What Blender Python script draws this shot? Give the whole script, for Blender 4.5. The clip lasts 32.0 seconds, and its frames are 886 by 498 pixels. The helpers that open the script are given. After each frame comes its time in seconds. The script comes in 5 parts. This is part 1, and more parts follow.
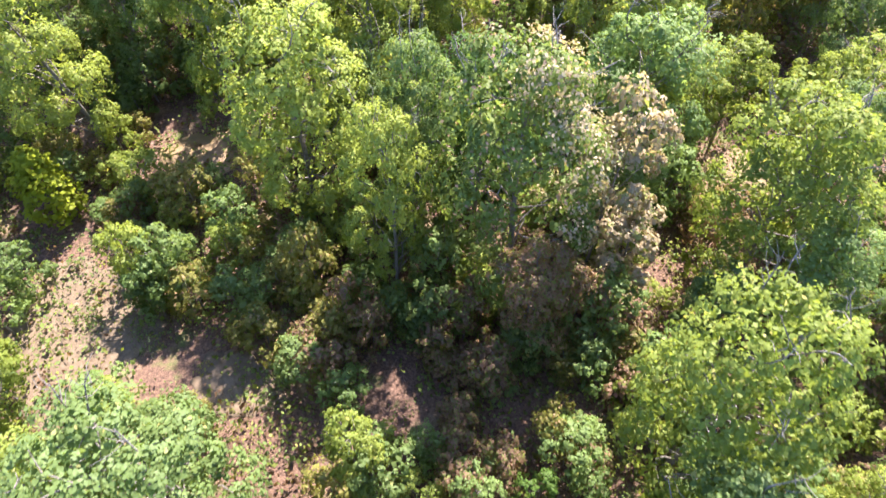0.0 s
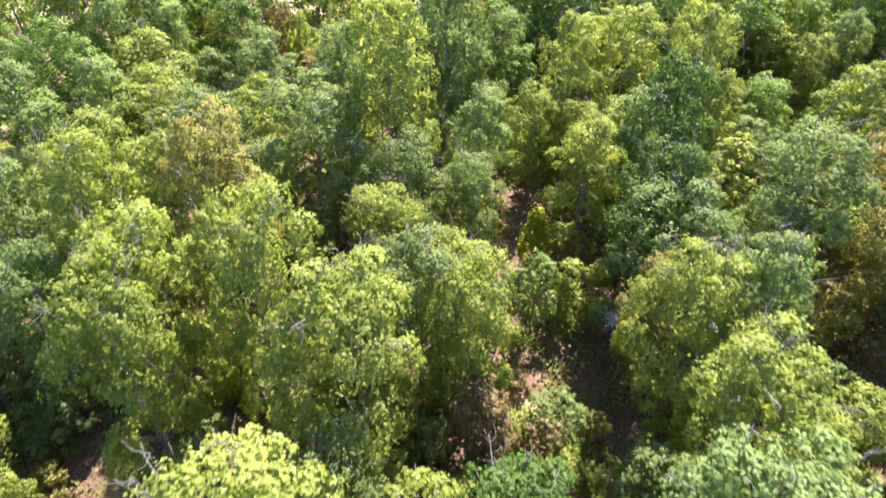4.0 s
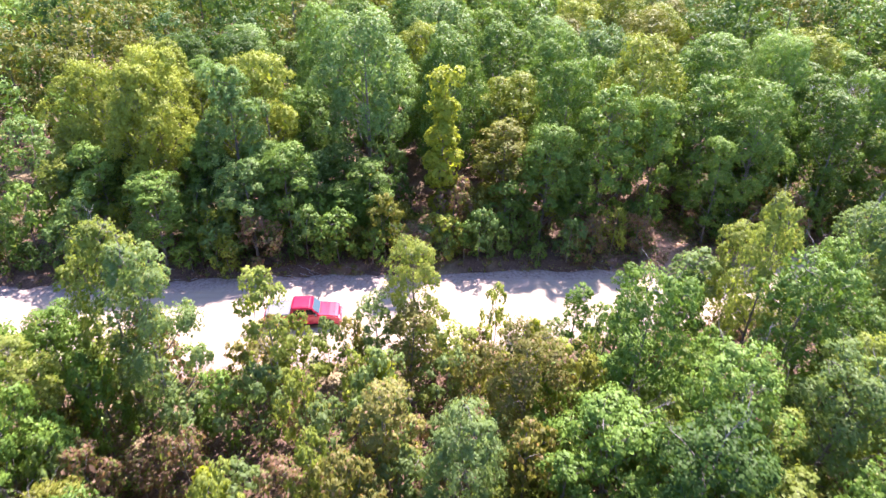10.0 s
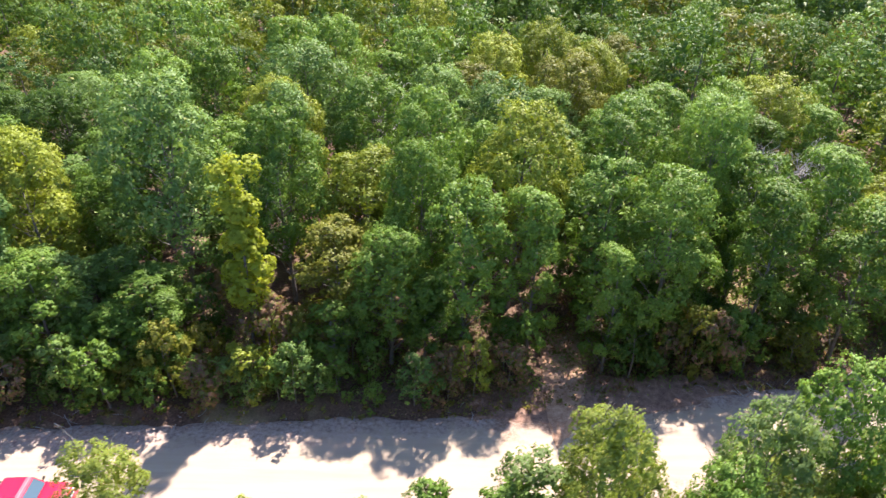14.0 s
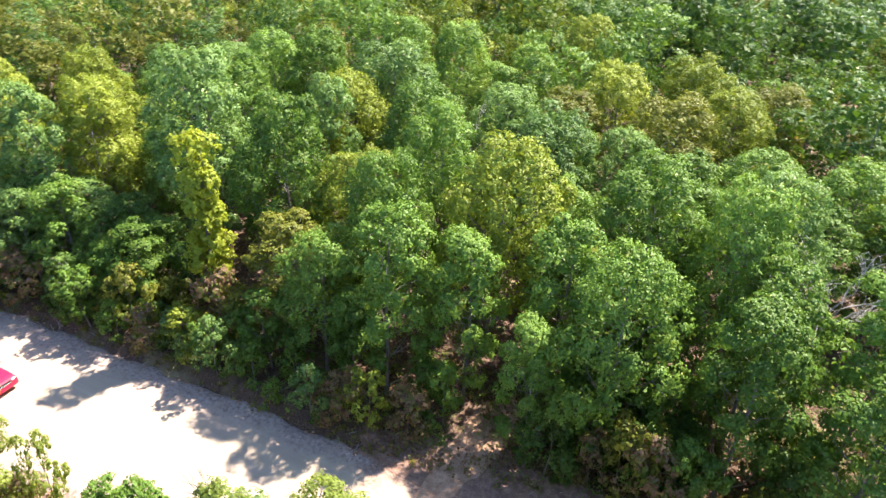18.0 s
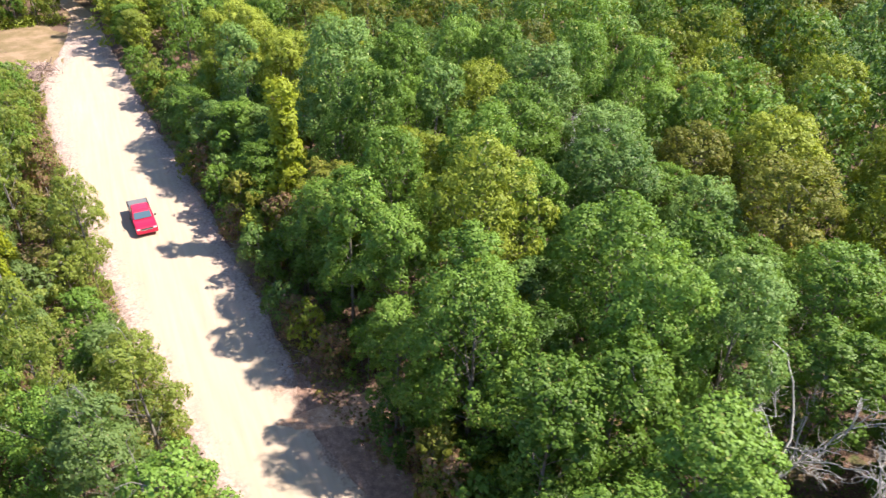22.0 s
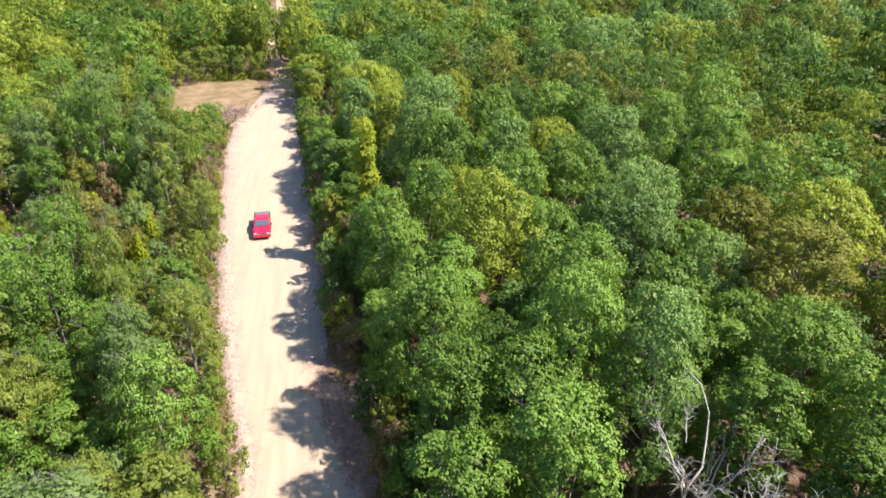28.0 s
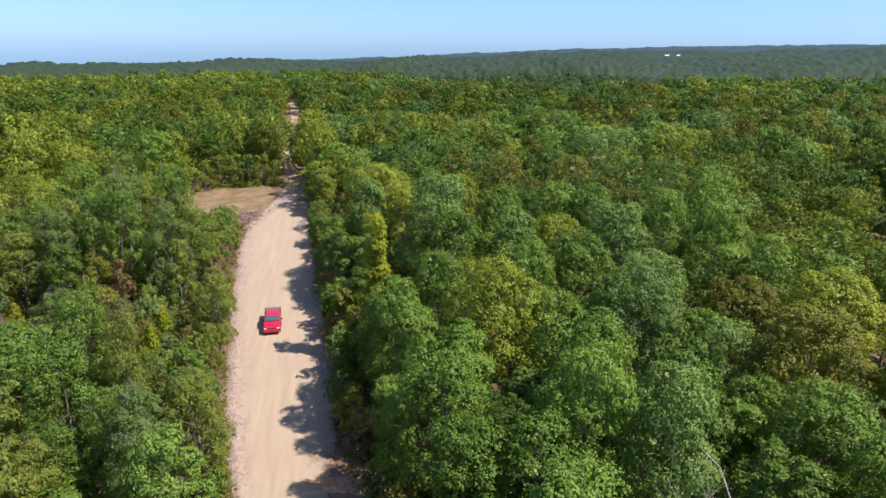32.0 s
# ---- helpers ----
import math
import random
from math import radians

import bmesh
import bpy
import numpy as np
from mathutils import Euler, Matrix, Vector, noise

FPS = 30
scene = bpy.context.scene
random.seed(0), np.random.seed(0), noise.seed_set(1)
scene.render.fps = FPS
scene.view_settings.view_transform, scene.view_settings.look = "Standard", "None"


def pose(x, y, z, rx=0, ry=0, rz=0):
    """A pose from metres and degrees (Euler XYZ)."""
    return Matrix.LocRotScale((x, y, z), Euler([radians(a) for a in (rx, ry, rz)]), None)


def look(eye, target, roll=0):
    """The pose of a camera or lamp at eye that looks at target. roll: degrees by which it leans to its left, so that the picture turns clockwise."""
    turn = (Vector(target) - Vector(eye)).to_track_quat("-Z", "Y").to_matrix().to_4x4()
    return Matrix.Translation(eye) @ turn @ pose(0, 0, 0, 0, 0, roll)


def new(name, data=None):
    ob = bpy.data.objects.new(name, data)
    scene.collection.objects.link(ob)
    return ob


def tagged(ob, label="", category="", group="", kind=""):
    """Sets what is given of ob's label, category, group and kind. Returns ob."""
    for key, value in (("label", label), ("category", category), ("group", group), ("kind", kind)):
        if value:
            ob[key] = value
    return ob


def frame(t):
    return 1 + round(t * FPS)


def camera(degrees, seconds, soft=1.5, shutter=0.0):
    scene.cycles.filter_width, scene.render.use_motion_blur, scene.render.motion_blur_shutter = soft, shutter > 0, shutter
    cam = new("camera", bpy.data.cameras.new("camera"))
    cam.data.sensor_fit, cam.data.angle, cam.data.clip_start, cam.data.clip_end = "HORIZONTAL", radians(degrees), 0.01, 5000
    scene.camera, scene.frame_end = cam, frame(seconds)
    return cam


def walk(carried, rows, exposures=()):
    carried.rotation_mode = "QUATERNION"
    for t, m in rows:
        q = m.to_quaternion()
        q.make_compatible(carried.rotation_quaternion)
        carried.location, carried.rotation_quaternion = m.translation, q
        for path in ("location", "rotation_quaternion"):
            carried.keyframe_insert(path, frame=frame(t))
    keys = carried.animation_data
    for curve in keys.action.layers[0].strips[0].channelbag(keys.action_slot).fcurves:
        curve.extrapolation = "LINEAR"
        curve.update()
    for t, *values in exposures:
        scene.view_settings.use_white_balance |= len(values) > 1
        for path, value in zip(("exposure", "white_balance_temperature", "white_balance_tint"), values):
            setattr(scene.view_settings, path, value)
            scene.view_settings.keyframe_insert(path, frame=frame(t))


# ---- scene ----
cam = camera(68.3, 32.0, soft=1.42, shutter=0.45)
PATH = [
    (0.0, 0.000, 0.000, 31.028, 35.575, -0.752, -0.012),
    (0.5, -0.077, 1.730, 31.019, 36.475, -0.752, -0.012),
    (1.0, -0.155, 3.633, 31.037, 37.375, -0.752, -0.012),
    (1.5, -0.233, 5.536, 31.055, 38.276, -0.834, -0.070),
    (2.0, -0.311, 7.438, 31.074, 39.574, -0.811, 0.070),
    (2.5, -0.388, 9.450, 31.074, 41.175, -0.892, 0.011),
    (3.0, -0.467, 11.415, 31.138, 42.975, -0.892, 0.011),
    (3.5, -0.544, 13.427, 31.138, 44.874, -0.811, 0.070),
    (4.0, -0.622, 15.438, 31.138, 46.974, -0.811, 0.070),
    (4.5, -0.700, 17.622, 31.166, 49.274, -0.811, 0.070),
    (6.5, -1.249, 27.533, 31.636, 57.172, -1.090, 0.116),
    (7.0, -1.327, 30.323, 31.619, 57.672, -1.090, 0.116),
    (7.5, -1.406, 33.476, 31.765, 57.472, -1.090, 0.116),
    (8.0, -1.640, 37.064, 31.837, 57.473, -1.171, 0.058),
    (8.5, -1.797, 40.778, 32.000, 57.573, -1.171, 0.058),
    (9.0, -1.952, 44.411, 32.009, 57.775, -1.113, -0.024),
    (9.5, -2.188, 47.845, 32.163, 58.072, -1.090, 0.116),
    (10.0, -2.266, 51.043, 32.245, 58.072, -1.090, 0.116),
    (10.5, -2.266, 54.069, 32.301, 58.272, -1.008, 0.174),
    (11.0, -1.876, 56.923, 32.336, 58.371, -0.846, 0.291),
    (11.5, -0.863, 59.604, 32.351, 58.471, -0.846, 0.291),
    (12.0, 0.697, 61.941, 32.318, 58.472, -0.625, 0.326),
    (12.5, 3.035, 63.844, 32.368, 58.470, -0.520, 0.523),
    (13.0, 5.841, 65.401, 32.370, 58.470, -0.520, 0.523),
    (13.5, 8.802, 66.805, 32.455, 58.470, -0.660, 0.546),
    (14.0, 11.530, 68.037, 32.510, 58.666, -0.707, 1.128),
    (14.5, 14.023, 69.223, 32.625, 58.665, -0.765, 2.069),
    (16.5, 23.223, 73.208, 32.102, 59.246, -1.249, 13.387),
    (17.0, 25.637, 74.160, 32.252, 59.025, -1.557, 18.343),
    (17.5, 28.190, 75.220, 32.423, 58.868, -1.720, 22.966),
    (18.0, 30.820, 76.422, 32.588, 58.706, -1.967, 28.069),
    (18.5, 33.501, 77.862, 32.811, 58.491, -2.072, 33.486),
    (19.0, 36.197, 79.476, 33.000, 58.192, -2.177, 38.816),
    (19.5, 38.903, 81.272, 33.272, 57.872, -2.347, 43.967),
    (20.0, 41.582, 83.183, 33.536, 57.667, -2.419, 49.057),
    (20.5, 44.116, 85.476, 33.745, 57.470, -2.291, 54.341),
    (21.0, 46.481, 87.796, 33.850, 57.327, -2.377, 59.478),
    (21.5, 48.687, 90.323, 33.935, 57.265, -2.259, 63.897),
    (22.0, 50.610, 92.640, 34.096, 57.368, -2.073, 63.823),
    (22.5, 52.241, 94.567, 34.247, 57.265, -2.104, 67.335),
    (23.0, 53.703, 96.521, 34.293, 57.150, -2.032, 72.343),
    (23.5, 54.887, 98.257, 34.295, 57.195, -1.814, 72.365),
    (24.0, 55.868, 99.680, 34.383, 57.267, -1.703, 72.703),
    (24.5, 56.631, 100.873, 34.381, 57.250, -1.700, 75.031),
    (25.0, 57.084, 101.519, 34.331, 57.214, -1.639, 79.227),
    (25.5, 57.471, 101.979, 34.316, 57.136, -1.491, 80.995),
    (27.5, 62.148, 102.450, 34.415, 60.372, -0.803, 81.275),
    (28.0, 62.439, 102.378, 34.503, 63.166, -0.762, 81.446),
    (28.5, 62.789, 102.291, 34.546, 65.913, -0.644, 81.508),
    (29.0, 63.487, 102.136, 34.559, 68.160, -0.623, 81.593),
    (29.5, 63.844, 102.023, 34.556, 71.506, -0.699, 81.702),
    (30.0, 63.921, 101.937, 34.493, 72.953, -0.679, 81.787),
    (30.5, 63.876, 101.898, 34.446, 72.853, -0.679, 81.787),
    (31.0, 63.838, 101.862, 34.086, 72.800, -0.561, 81.849),
    (31.5, 63.789, 101.871, 33.699, 72.747, -0.541, 81.935),
    (32.0, 63.855, 101.860, 33.342, 72.647, -0.443, 81.911),
]
walk(cam, [(t, pose(*p)) for t, *p in PATH], exposures=[(0, 2.43, 6250, 21), (2, 2.51, 6380, 21), (4, 2.35, 6450, 22), (7, 2.37, 6100, 29), (9, 2.32, 6000, 33), (11, 2.17, 6250, 29), (13, 1.68, 6450, 21), (17, 2.15, 6400, 14), (19, 1.84, 6550, 12), (21, 1.59, 6550, 13), (23, 1.45, 6500, 13), (25, 1.40, 6500, 13), (28, 1.34, 6500, 11), (29, 1.34, 6350, 11), (30, 0.72, 6400, 13), (31, 0.68, 6450, 13), (32, 0.68, 6500, 15)])

# ---- light ----
SUN_EL, SUN_AZ = 54.0, 23.5
world = bpy.data.worlds.new("world")
scene.world = world
world.use_nodes = True
wn = world.node_tree.nodes
sky = wn.new("ShaderNodeTexSky")
sky.sky_type = 'NISHITA'
sky.sun_disc = False
sky.sun_elevation, sky.sun_rotation = radians(SUN_EL), radians(SUN_AZ)
sky.altitude, sky.air_density, sky.dust_density, sky.ozone_density = 200, 1.0, 0.25, 2.0
wn["Background"].inputs["Strength"].default_value = 0.108
# the clear blue band above the horizon
lift = wn.new("ShaderNodeTexCoord")
sep = wn.new("ShaderNodeSeparateXYZ")
band = wn.new("ShaderNodeMapRange")
band.inputs["From Min"].default_value, band.inputs["From Max"].default_value = -0.02, 0.42
tint = wn.new("ShaderNodeMix")
tint.data_type, tint.blend_type = 'RGBA', 'MULTIPLY'
tint.inputs[6].default_value = (0.35, 0.61, 1.20, 1)
tint.inputs[7].default_value = (1, 1, 1, 1)
tint.blend_type = 'MIX'
blue = wn.new("ShaderNodeMix")
blue.data_type, blue.blend_type = 'RGBA', 'MULTIPLY'
blue.inputs[0].default_value = 1.0
wl = world.node_tree.links
wl.new(lift.outputs["Generated"], sep.inputs[0])
wl.new(sep.outputs["Z"], band.inputs["Value"])
wl.new(band.outputs[0], tint.inputs[0])
wl.new(sky.outputs["Color"], blue.inputs[6])
wl.new(tint.outputs[2], blue.inputs[7])
wl.new(blue.outputs[2], wn["Background"].inputs["Color"])

sun_data = bpy.data.lights.new("sun", 'SUN')
sun_data.energy, sun_data.angle, sun_data.color = 4.75, radians(0.9), (1.0, 0.925, 0.80)
sun = new("sun", sun_data)
to_sun = Vector((math.sin(radians(SUN_AZ)) * math.cos(radians(SUN_EL)), math.cos(radians(SUN_AZ)) * math.cos(radians(SUN_EL)), math.sin(radians(SUN_EL))))
sun.matrix_world = look(Vector((0, 60, 60)) + to_sun * 50, Vector((0, 60, 60)))


# ---- materials ----
def node_mat(name):
    m = bpy.data.materials.new(name)
    m.use_nodes = True
    nt = m.node_tree
    return m, nt, nt.nodes["Principled BSDF"]


def ramp(nt, fac, stops):
    r = nt.nodes.new("ShaderNodeValToRGB")
    while len(r.color_ramp.elements) < len(stops):
        r.color_ramp.elements.new(0.5)
    for e, (p, c) in zip(r.color_ramp.elements, stops):
        e.position, e.color = p, (*c, 1)
    nt.links.new(fac, r.inputs["Fac"])
    return r.outputs["Color"]


def noise_tex(nt, scale, detail=4.0, rough=0.6, vec=None):
    n = nt.nodes.new("ShaderNodeTexNoise")
    n.inputs["Scale"].default_value, n.inputs["Detail"].default_value, n.inputs["Roughness"].default_value = scale, detail, rough
    if vec is not None:
        nt.links.new(vec, n.inputs["Vector"])
    return n.outputs["Fac"]


def mix(nt, fac, a, b, mode='MIX'):
    n = nt.nodes.new("ShaderNodeMix")
    n.data_type, n.blend_type = 'RGBA', mode
    for val, i in ((fac, 0), (a, 6), (b, 7)):
        if isinstance(val, (int, float)):
            n.inputs[i].default_value = val
        elif isinstance(val, tuple):
            n.inputs[i].default_value = (*val, 1)
        else:
            nt.links.new(val, n.inputs[i])
    return n.outputs[2]


def maths(nt, op, a, b=0.0):
    n = nt.nodes.new("ShaderNodeMath")
    n.operation = op
    for val, i in ((a, 0), (b, 1)):
        if isinstance(val, (int, float)):
            n.inputs[i].default_value = val
        else:
            nt.links.new(val, n.inputs[i])
    return n.outputs[0]


def mapped(nt, scale=(1, 1, 1), rot=0.0):
    geo = nt.nodes.new("ShaderNodeNewGeometry")
    mp = nt.nodes.new("ShaderNodeMapping")
    mp.inputs["Scale"].default_value, mp.inputs["Rotation"].default_value = scale, (0, 0, rot)
    nt.links.new(geo.outputs["Position"], mp.inputs["Vector"])
    return mp.outputs["Vector"]


def bump(nt, bsdf, height, strength=0.4, dist=0.05):
    b = nt.nodes.new("ShaderNodeBump")
    b.inputs["Strength"].default_value, b.inputs["Distance"].default_value = strength, dist
    nt.links.new(height, b.inputs["Height"])
    nt.links.new(b.outputs["Normal"], bsdf.inputs["Normal"])


def leaf_mat(name, dark, mid, light, odd=None, odd_share=0.06, glow=0.42):
    """Foliage: every leaf has its own tone, every tree its own cast."""
    m, nt, b = node_mat(name)
    geo = nt.nodes.new("ShaderNodeNewGeometry")
    info = nt.nodes.new("ShaderNodeObjectInfo")
    patch = noise_tex(nt, 1.3, 2.0, 0.5, mapped(nt))
    grove = noise_tex(nt, 0.13, 2.0, 0.5, mapped(nt))
    v = maths(nt, 'ADD', maths(nt, 'MULTIPLY', geo.outputs["Random Per Island"], 0.20), maths(nt, 'MULTIPLY', patch, 0.40))
    v = maths(nt, 'ADD', v, maths(nt, 'MULTIPLY', maths(nt, 'SUBTRACT', info.outputs["Random"], 0.5), 0.30))
    v = maths(nt, 'ADD', v, maths(nt, 'MULTIPLY', maths(nt, 'SUBTRACT', grove, 0.35), 0.45))
    # cast per tree in joined woods; carries their painted light and shade too
    cast = nt.nodes.new("ShaderNodeAttribute")
    cast.attribute_name = "cast"
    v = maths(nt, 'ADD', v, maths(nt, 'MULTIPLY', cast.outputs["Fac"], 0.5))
    col = ramp(nt, v, [(0.05, dark), (0.5, mid), (0.95, light)])
    if odd:
        far = maths(nt, 'FRACT', maths(nt, 'MULTIPLY', geo.outputs["Random Per Island"], 37.0))
        col = mix(nt, maths(nt, 'LESS_THAN', far, odd_share), col, odd)
    nt.links.new(col, b.inputs["Base Color"])
    b.inputs["Roughness"].default_value = 0.45
    b.inputs["Specular IOR Level"].default_value = 0.18
    bump(nt, b, noise_tex(nt, 2.6, 3, 0.7, mapped(nt)), 0.35, 0.30)
    tr = nt.nodes.new("ShaderNodeBsdfTranslucent")
    warm = mix(nt, 1.0, col, (1.45, 1.42, 0.80), 'MULTIPLY')
    nt.links.new(warm, tr.inputs["Color"])
    ms = nt.nodes.new("ShaderNodeMixShader")
    ms.inputs[0].default_value = glow
    nt.links.new(b.outputs[0], ms.inputs[1])
    nt.links.new(tr.outputs[0], ms.inputs[2])
    nt.links.new(ms.outputs[0], nt.nodes["Material Output"].inputs["Surface"])
    return m


LEAF = {
    'G': leaf_mat("green_oak_leaves", (0.085, 0.132, 0.042), (0.172, 0.240, 0.080), (0.286, 0.345, 0.142), (0.33, 0.32, 0.118), 0.02, 0.50),
    'Y': leaf_mat("yellow_green_leaves", (0.145, 0.190, 0.036), (0.256, 0.308, 0.068), (0.345, 0.392, 0.115), (0.40, 0.37, 0.11), 0.03, 0.50),
    'B': leaf_mat("grey_green_leaves", (0.098, 0.156, 0.046), (0.186, 0.262, 0.086), (0.312, 0.378, 0.148), (0.36, 0.36, 0.17), 0.02, 0.48),
    'D': leaf_mat("dark_green_leaves", (0.038, 0.080, 0.016), (0.085, 0.152, 0.030), (0.170, 0.25, 0.060)),
    'O': leaf_mat("olive_brown_leaves", (0.127, 0.130, 0.033), (0.233, 0.228, 0.061), (0.32, 0.31, 0.106), (0.36, 0.24, 0.130), 0.08, 0.48),
    'P': leaf_mat("tassel_tree_leaves", (0.085, 0.128, 0.033), (0.170, 0.225, 0.059), (0.276, 0.32, 0.106), (0.36, 0.25, 0.189), 0.07, 0.48),
    'S': leaf_mat("cream_seed_heads", (0.26, 0.20, 0.12), (0.385, 0.31, 0.20), (0.49, 0.41, 0.28), (0.24, 0.26, 0.09), 0.20, 0.35),
    'R': leaf_mat("russet_dry_leaves", (0.13, 0.080, 0.05), (0.27, 0.17, 0.11), (0.43, 0.30, 0.21), (0.170, 0.20, 0.05), 0.30),
    'L': leaf_mat("lime_green_leaves", (0.201, 0.24, 0.022), (0.329, 0.37, 0.040), (0.466, 0.49, 0.075), None, 0.0, 0.46),
    'C': leaf_mat("cedar_foliage", (0.180, 0.22, 0.016), (0.297, 0.34, 0.025), (0.424, 0.46, 0.055), None, 0.0, 0.46),
    # lower-case copies: stronger light and shade of the farther trees put into colour
    'g': leaf_mat("high_contrast_green_oak_leaves", (0.062, 0.118, 0.016), (0.154, 0.255, 0.042), (0.300, 0.413, 0.088), (0.299, 0.32, 0.09), 0.02, 0.29),
    'y': leaf_mat("high_contrast_yellow_green_leaves", (0.113, 0.150, 0.015), (0.254, 0.300, 0.039), (0.417, 0.453, 0.078), (0.387, 0.359, 0.077), 0.01, 0.29),
    'b': leaf_mat("high_contrast_grey_green_leaves", (0.067, 0.128, 0.030), (0.164, 0.260, 0.066), (0.305, 0.413, 0.127), (0.336, 0.36, 0.14), 0.02, 0.29),
    'o': leaf_mat("high_contrast_olive_leaves", (0.095, 0.105, 0.014), (0.187, 0.200, 0.031), (0.301, 0.297, 0.060), (0.301, 0.232, 0.069), 0.03, 0.29),
    # H: haze over the plain is mixed into the leaf colour
    'H': leaf_mat("haze_tinted_woods", (0.050, 0.084, 0.046), (0.082, 0.124, 0.070), (0.13, 0.175, 0.098)),
    # F: the blue of far haze is painted into the ridge leaf colour
    'F': leaf_mat("haze_tinted_ridge_woods", (0.062, 0.105, 0.120), (0.082, 0.132, 0.150), (0.11, 0.165, 0.18)),
}


def bark_mat():
    m, nt, b = node_mat("bark")
    n1 = noise_tex(nt, 3.0, 5, 0.7, mapped(nt, (4, 4, 0.8)))
    nt.links.new(ramp(nt, n1, [(0.25, (0.075, 0.062, 0.052)), (0.55, (0.19, 0.165, 0.145)), (0.8, (0.36, 0.33, 0.30))]), b.inputs["Base Color"])
    b.inputs["Roughness"].default_value = 0.9
    bump(nt, b, n1, 0.8, 0.04)
    return m


def dead_mat():
    m, nt, b = node_mat("dead_wood")
    n1 = noise_tex(nt, 6.0, 4, 0.6, mapped(nt, (3, 3, 0.7)))
    nt.links.new(ramp(nt, n1, [(0.25, (0.26, 0.24, 0.23)), (0.6, (0.46, 0.43, 0.41)), (0.85, (0.60, 0.57, 0.54))]), b.inputs["Base Color"])
    b.inputs["Roughness"].default_value = 0.85
    bump(nt, b, n1, 0.6, 0.02)
    return m


def ground_mat():
    m, nt, b = node_mat("forest_floor")
    pos = mapped(nt)
    litter = noise_tex(nt, 7.0, 6, 0.72, pos)
    broad = noise_tex(nt, 0.16, 4, 0.55, pos)
    fine = noise_tex(nt, 30.0, 3, 0.7, pos)
    leaf = ramp(nt, litter, [(0.28, (0.040, 0.024, 0.018)), (0.46, (0.115, 0.065, 0.045)), (0.60, (0.20, 0.12, 0.08)), (0.75, (0.34, 0.22, 0.145))])
    grass = ramp(nt, fine, [(0.3, (0.20, 0.145, 0.07)), (0.5, (0.34, 0.26, 0.14)), (0.7, (0.47, 0.38, 0.22))])
    green = ramp(nt, fine, [(0.3, (0.05, 0.07, 0.02)), (0.7, (0.16, 0.18, 0.05))])
    col = mix(nt, ramp(nt, broad, [(0.54, (0, 0, 0)), (0.66, (0.8, 0.8, 0.8))]), leaf, grass)
    col = mix(nt, ramp(nt, noise_tex(nt, 0.4, 4, 0.6, pos), [(0.58, (0, 0, 0)), (0.68, (1, 1, 1))]), col, green)
    nt.links.new(col, b.inputs["Base Color"])
    b.inputs["Roughness"].default_value = 0.95
    bump(nt, b, maths(nt, 'ADD', litter, maths(nt, 'MULTIPLY', fine, 0.5)), 0.9, 0.12)
    return m


def road_mat():
    m, nt, b = node_mat("pale_sandy_gravel")
    along = mapped(nt, (0.05, 1.1, 1), radians(-5.7))
    pos = mapped(nt)
    streak = noise_tex(nt, 1.5, 5, 0.62, along)
    blot = noise_tex(nt, 0.22, 4, 0.6, pos)
    peb = noise_tex(nt, 14.0, 5, 0.75, pos)
    col = ramp(nt, streak, [(0.3, (0.338, 0.261, 0.185)), (0.48, (0.382, 0.302, 0.216)), (0.66, (0.417, 0.340, 0.249))])
    col = mix(nt, ramp(nt, blot, [(0.42, (0, 0, 0)), (0.66, (0.7, 0.7, 0.7))]), col, (0.387, 0.279, 0.220))
    col = mix(nt, maths(nt, 'MULTIPLY', peb, 0.30), col, (0.310, 0.239, 0.197))
    stones = ramp(nt, noise_tex(nt, 5.0, 3, 0.8, pos), [(0.70, (0, 0, 0)), (0.76, (0.4, 0.4, 0.4))])
    col = mix(nt, stones, col, (0.310, 0.221, 0.169))
    edge = nt.nodes.new("ShaderNodeAttribute")
    edge.attribute_name = "edge"
    worn = maths(nt, 'ADD', edge.outputs["Fac"], maths(nt, 'MULTIPLY', maths(nt, 'SUBTRACT', noise_tex(nt, 0.9, 6, 0.7, pos), 0.5), 0.9))
    pink = ramp(nt, noise_tex(nt, 3.5, 6, 0.75, pos), [(0.36, (0.146, 0.098, 0.080)), (0.5, (0.310, 0.226, 0.192)), (0.64, (0.430, 0.345, 0.310))])
    col = mix(nt, ramp(nt, worn, [(0.56, (0, 0, 0)), (0.86, (0.9, 0.9, 0.9))]), col, pink)
    strewn = nt.nodes.new("ShaderNodeAttribute")
    strewn.attribute_name = "litter"
    # leaf litter, spread wider to paint in some dappled shade as well
    litter_and_shade = maths(nt, 'ADD', strewn.outputs["Fac"], maths(nt, 'MULTIPLY', maths(nt, 'SUBTRACT', noise_tex(nt, 0.55, 7, 0.72, pos), 0.5), 1.5))
    leaf = ramp(nt, noise_tex(nt, 6.0, 4, 0.75, pos), [(0.36, (0.11, 0.062, 0.045)), (0.5, (0.23, 0.14, 0.10)), (0.66, (0.36, 0.25, 0.19))])
    col = mix(nt, ramp(nt, litter_and_shade, [(0.38, (0, 0, 0)), (0.62, (0.92, 0.92, 0.92))]), col, leaf)
    nt.links.new(col, b.inputs["Base Color"])
    b.inputs["Roughness"].default_value = 0.9
    bump(nt, b, maths(nt, 'ADD', streak, maths(nt, 'MULTIPLY', peb, 0.6)), 0.5, 0.06)
    return m


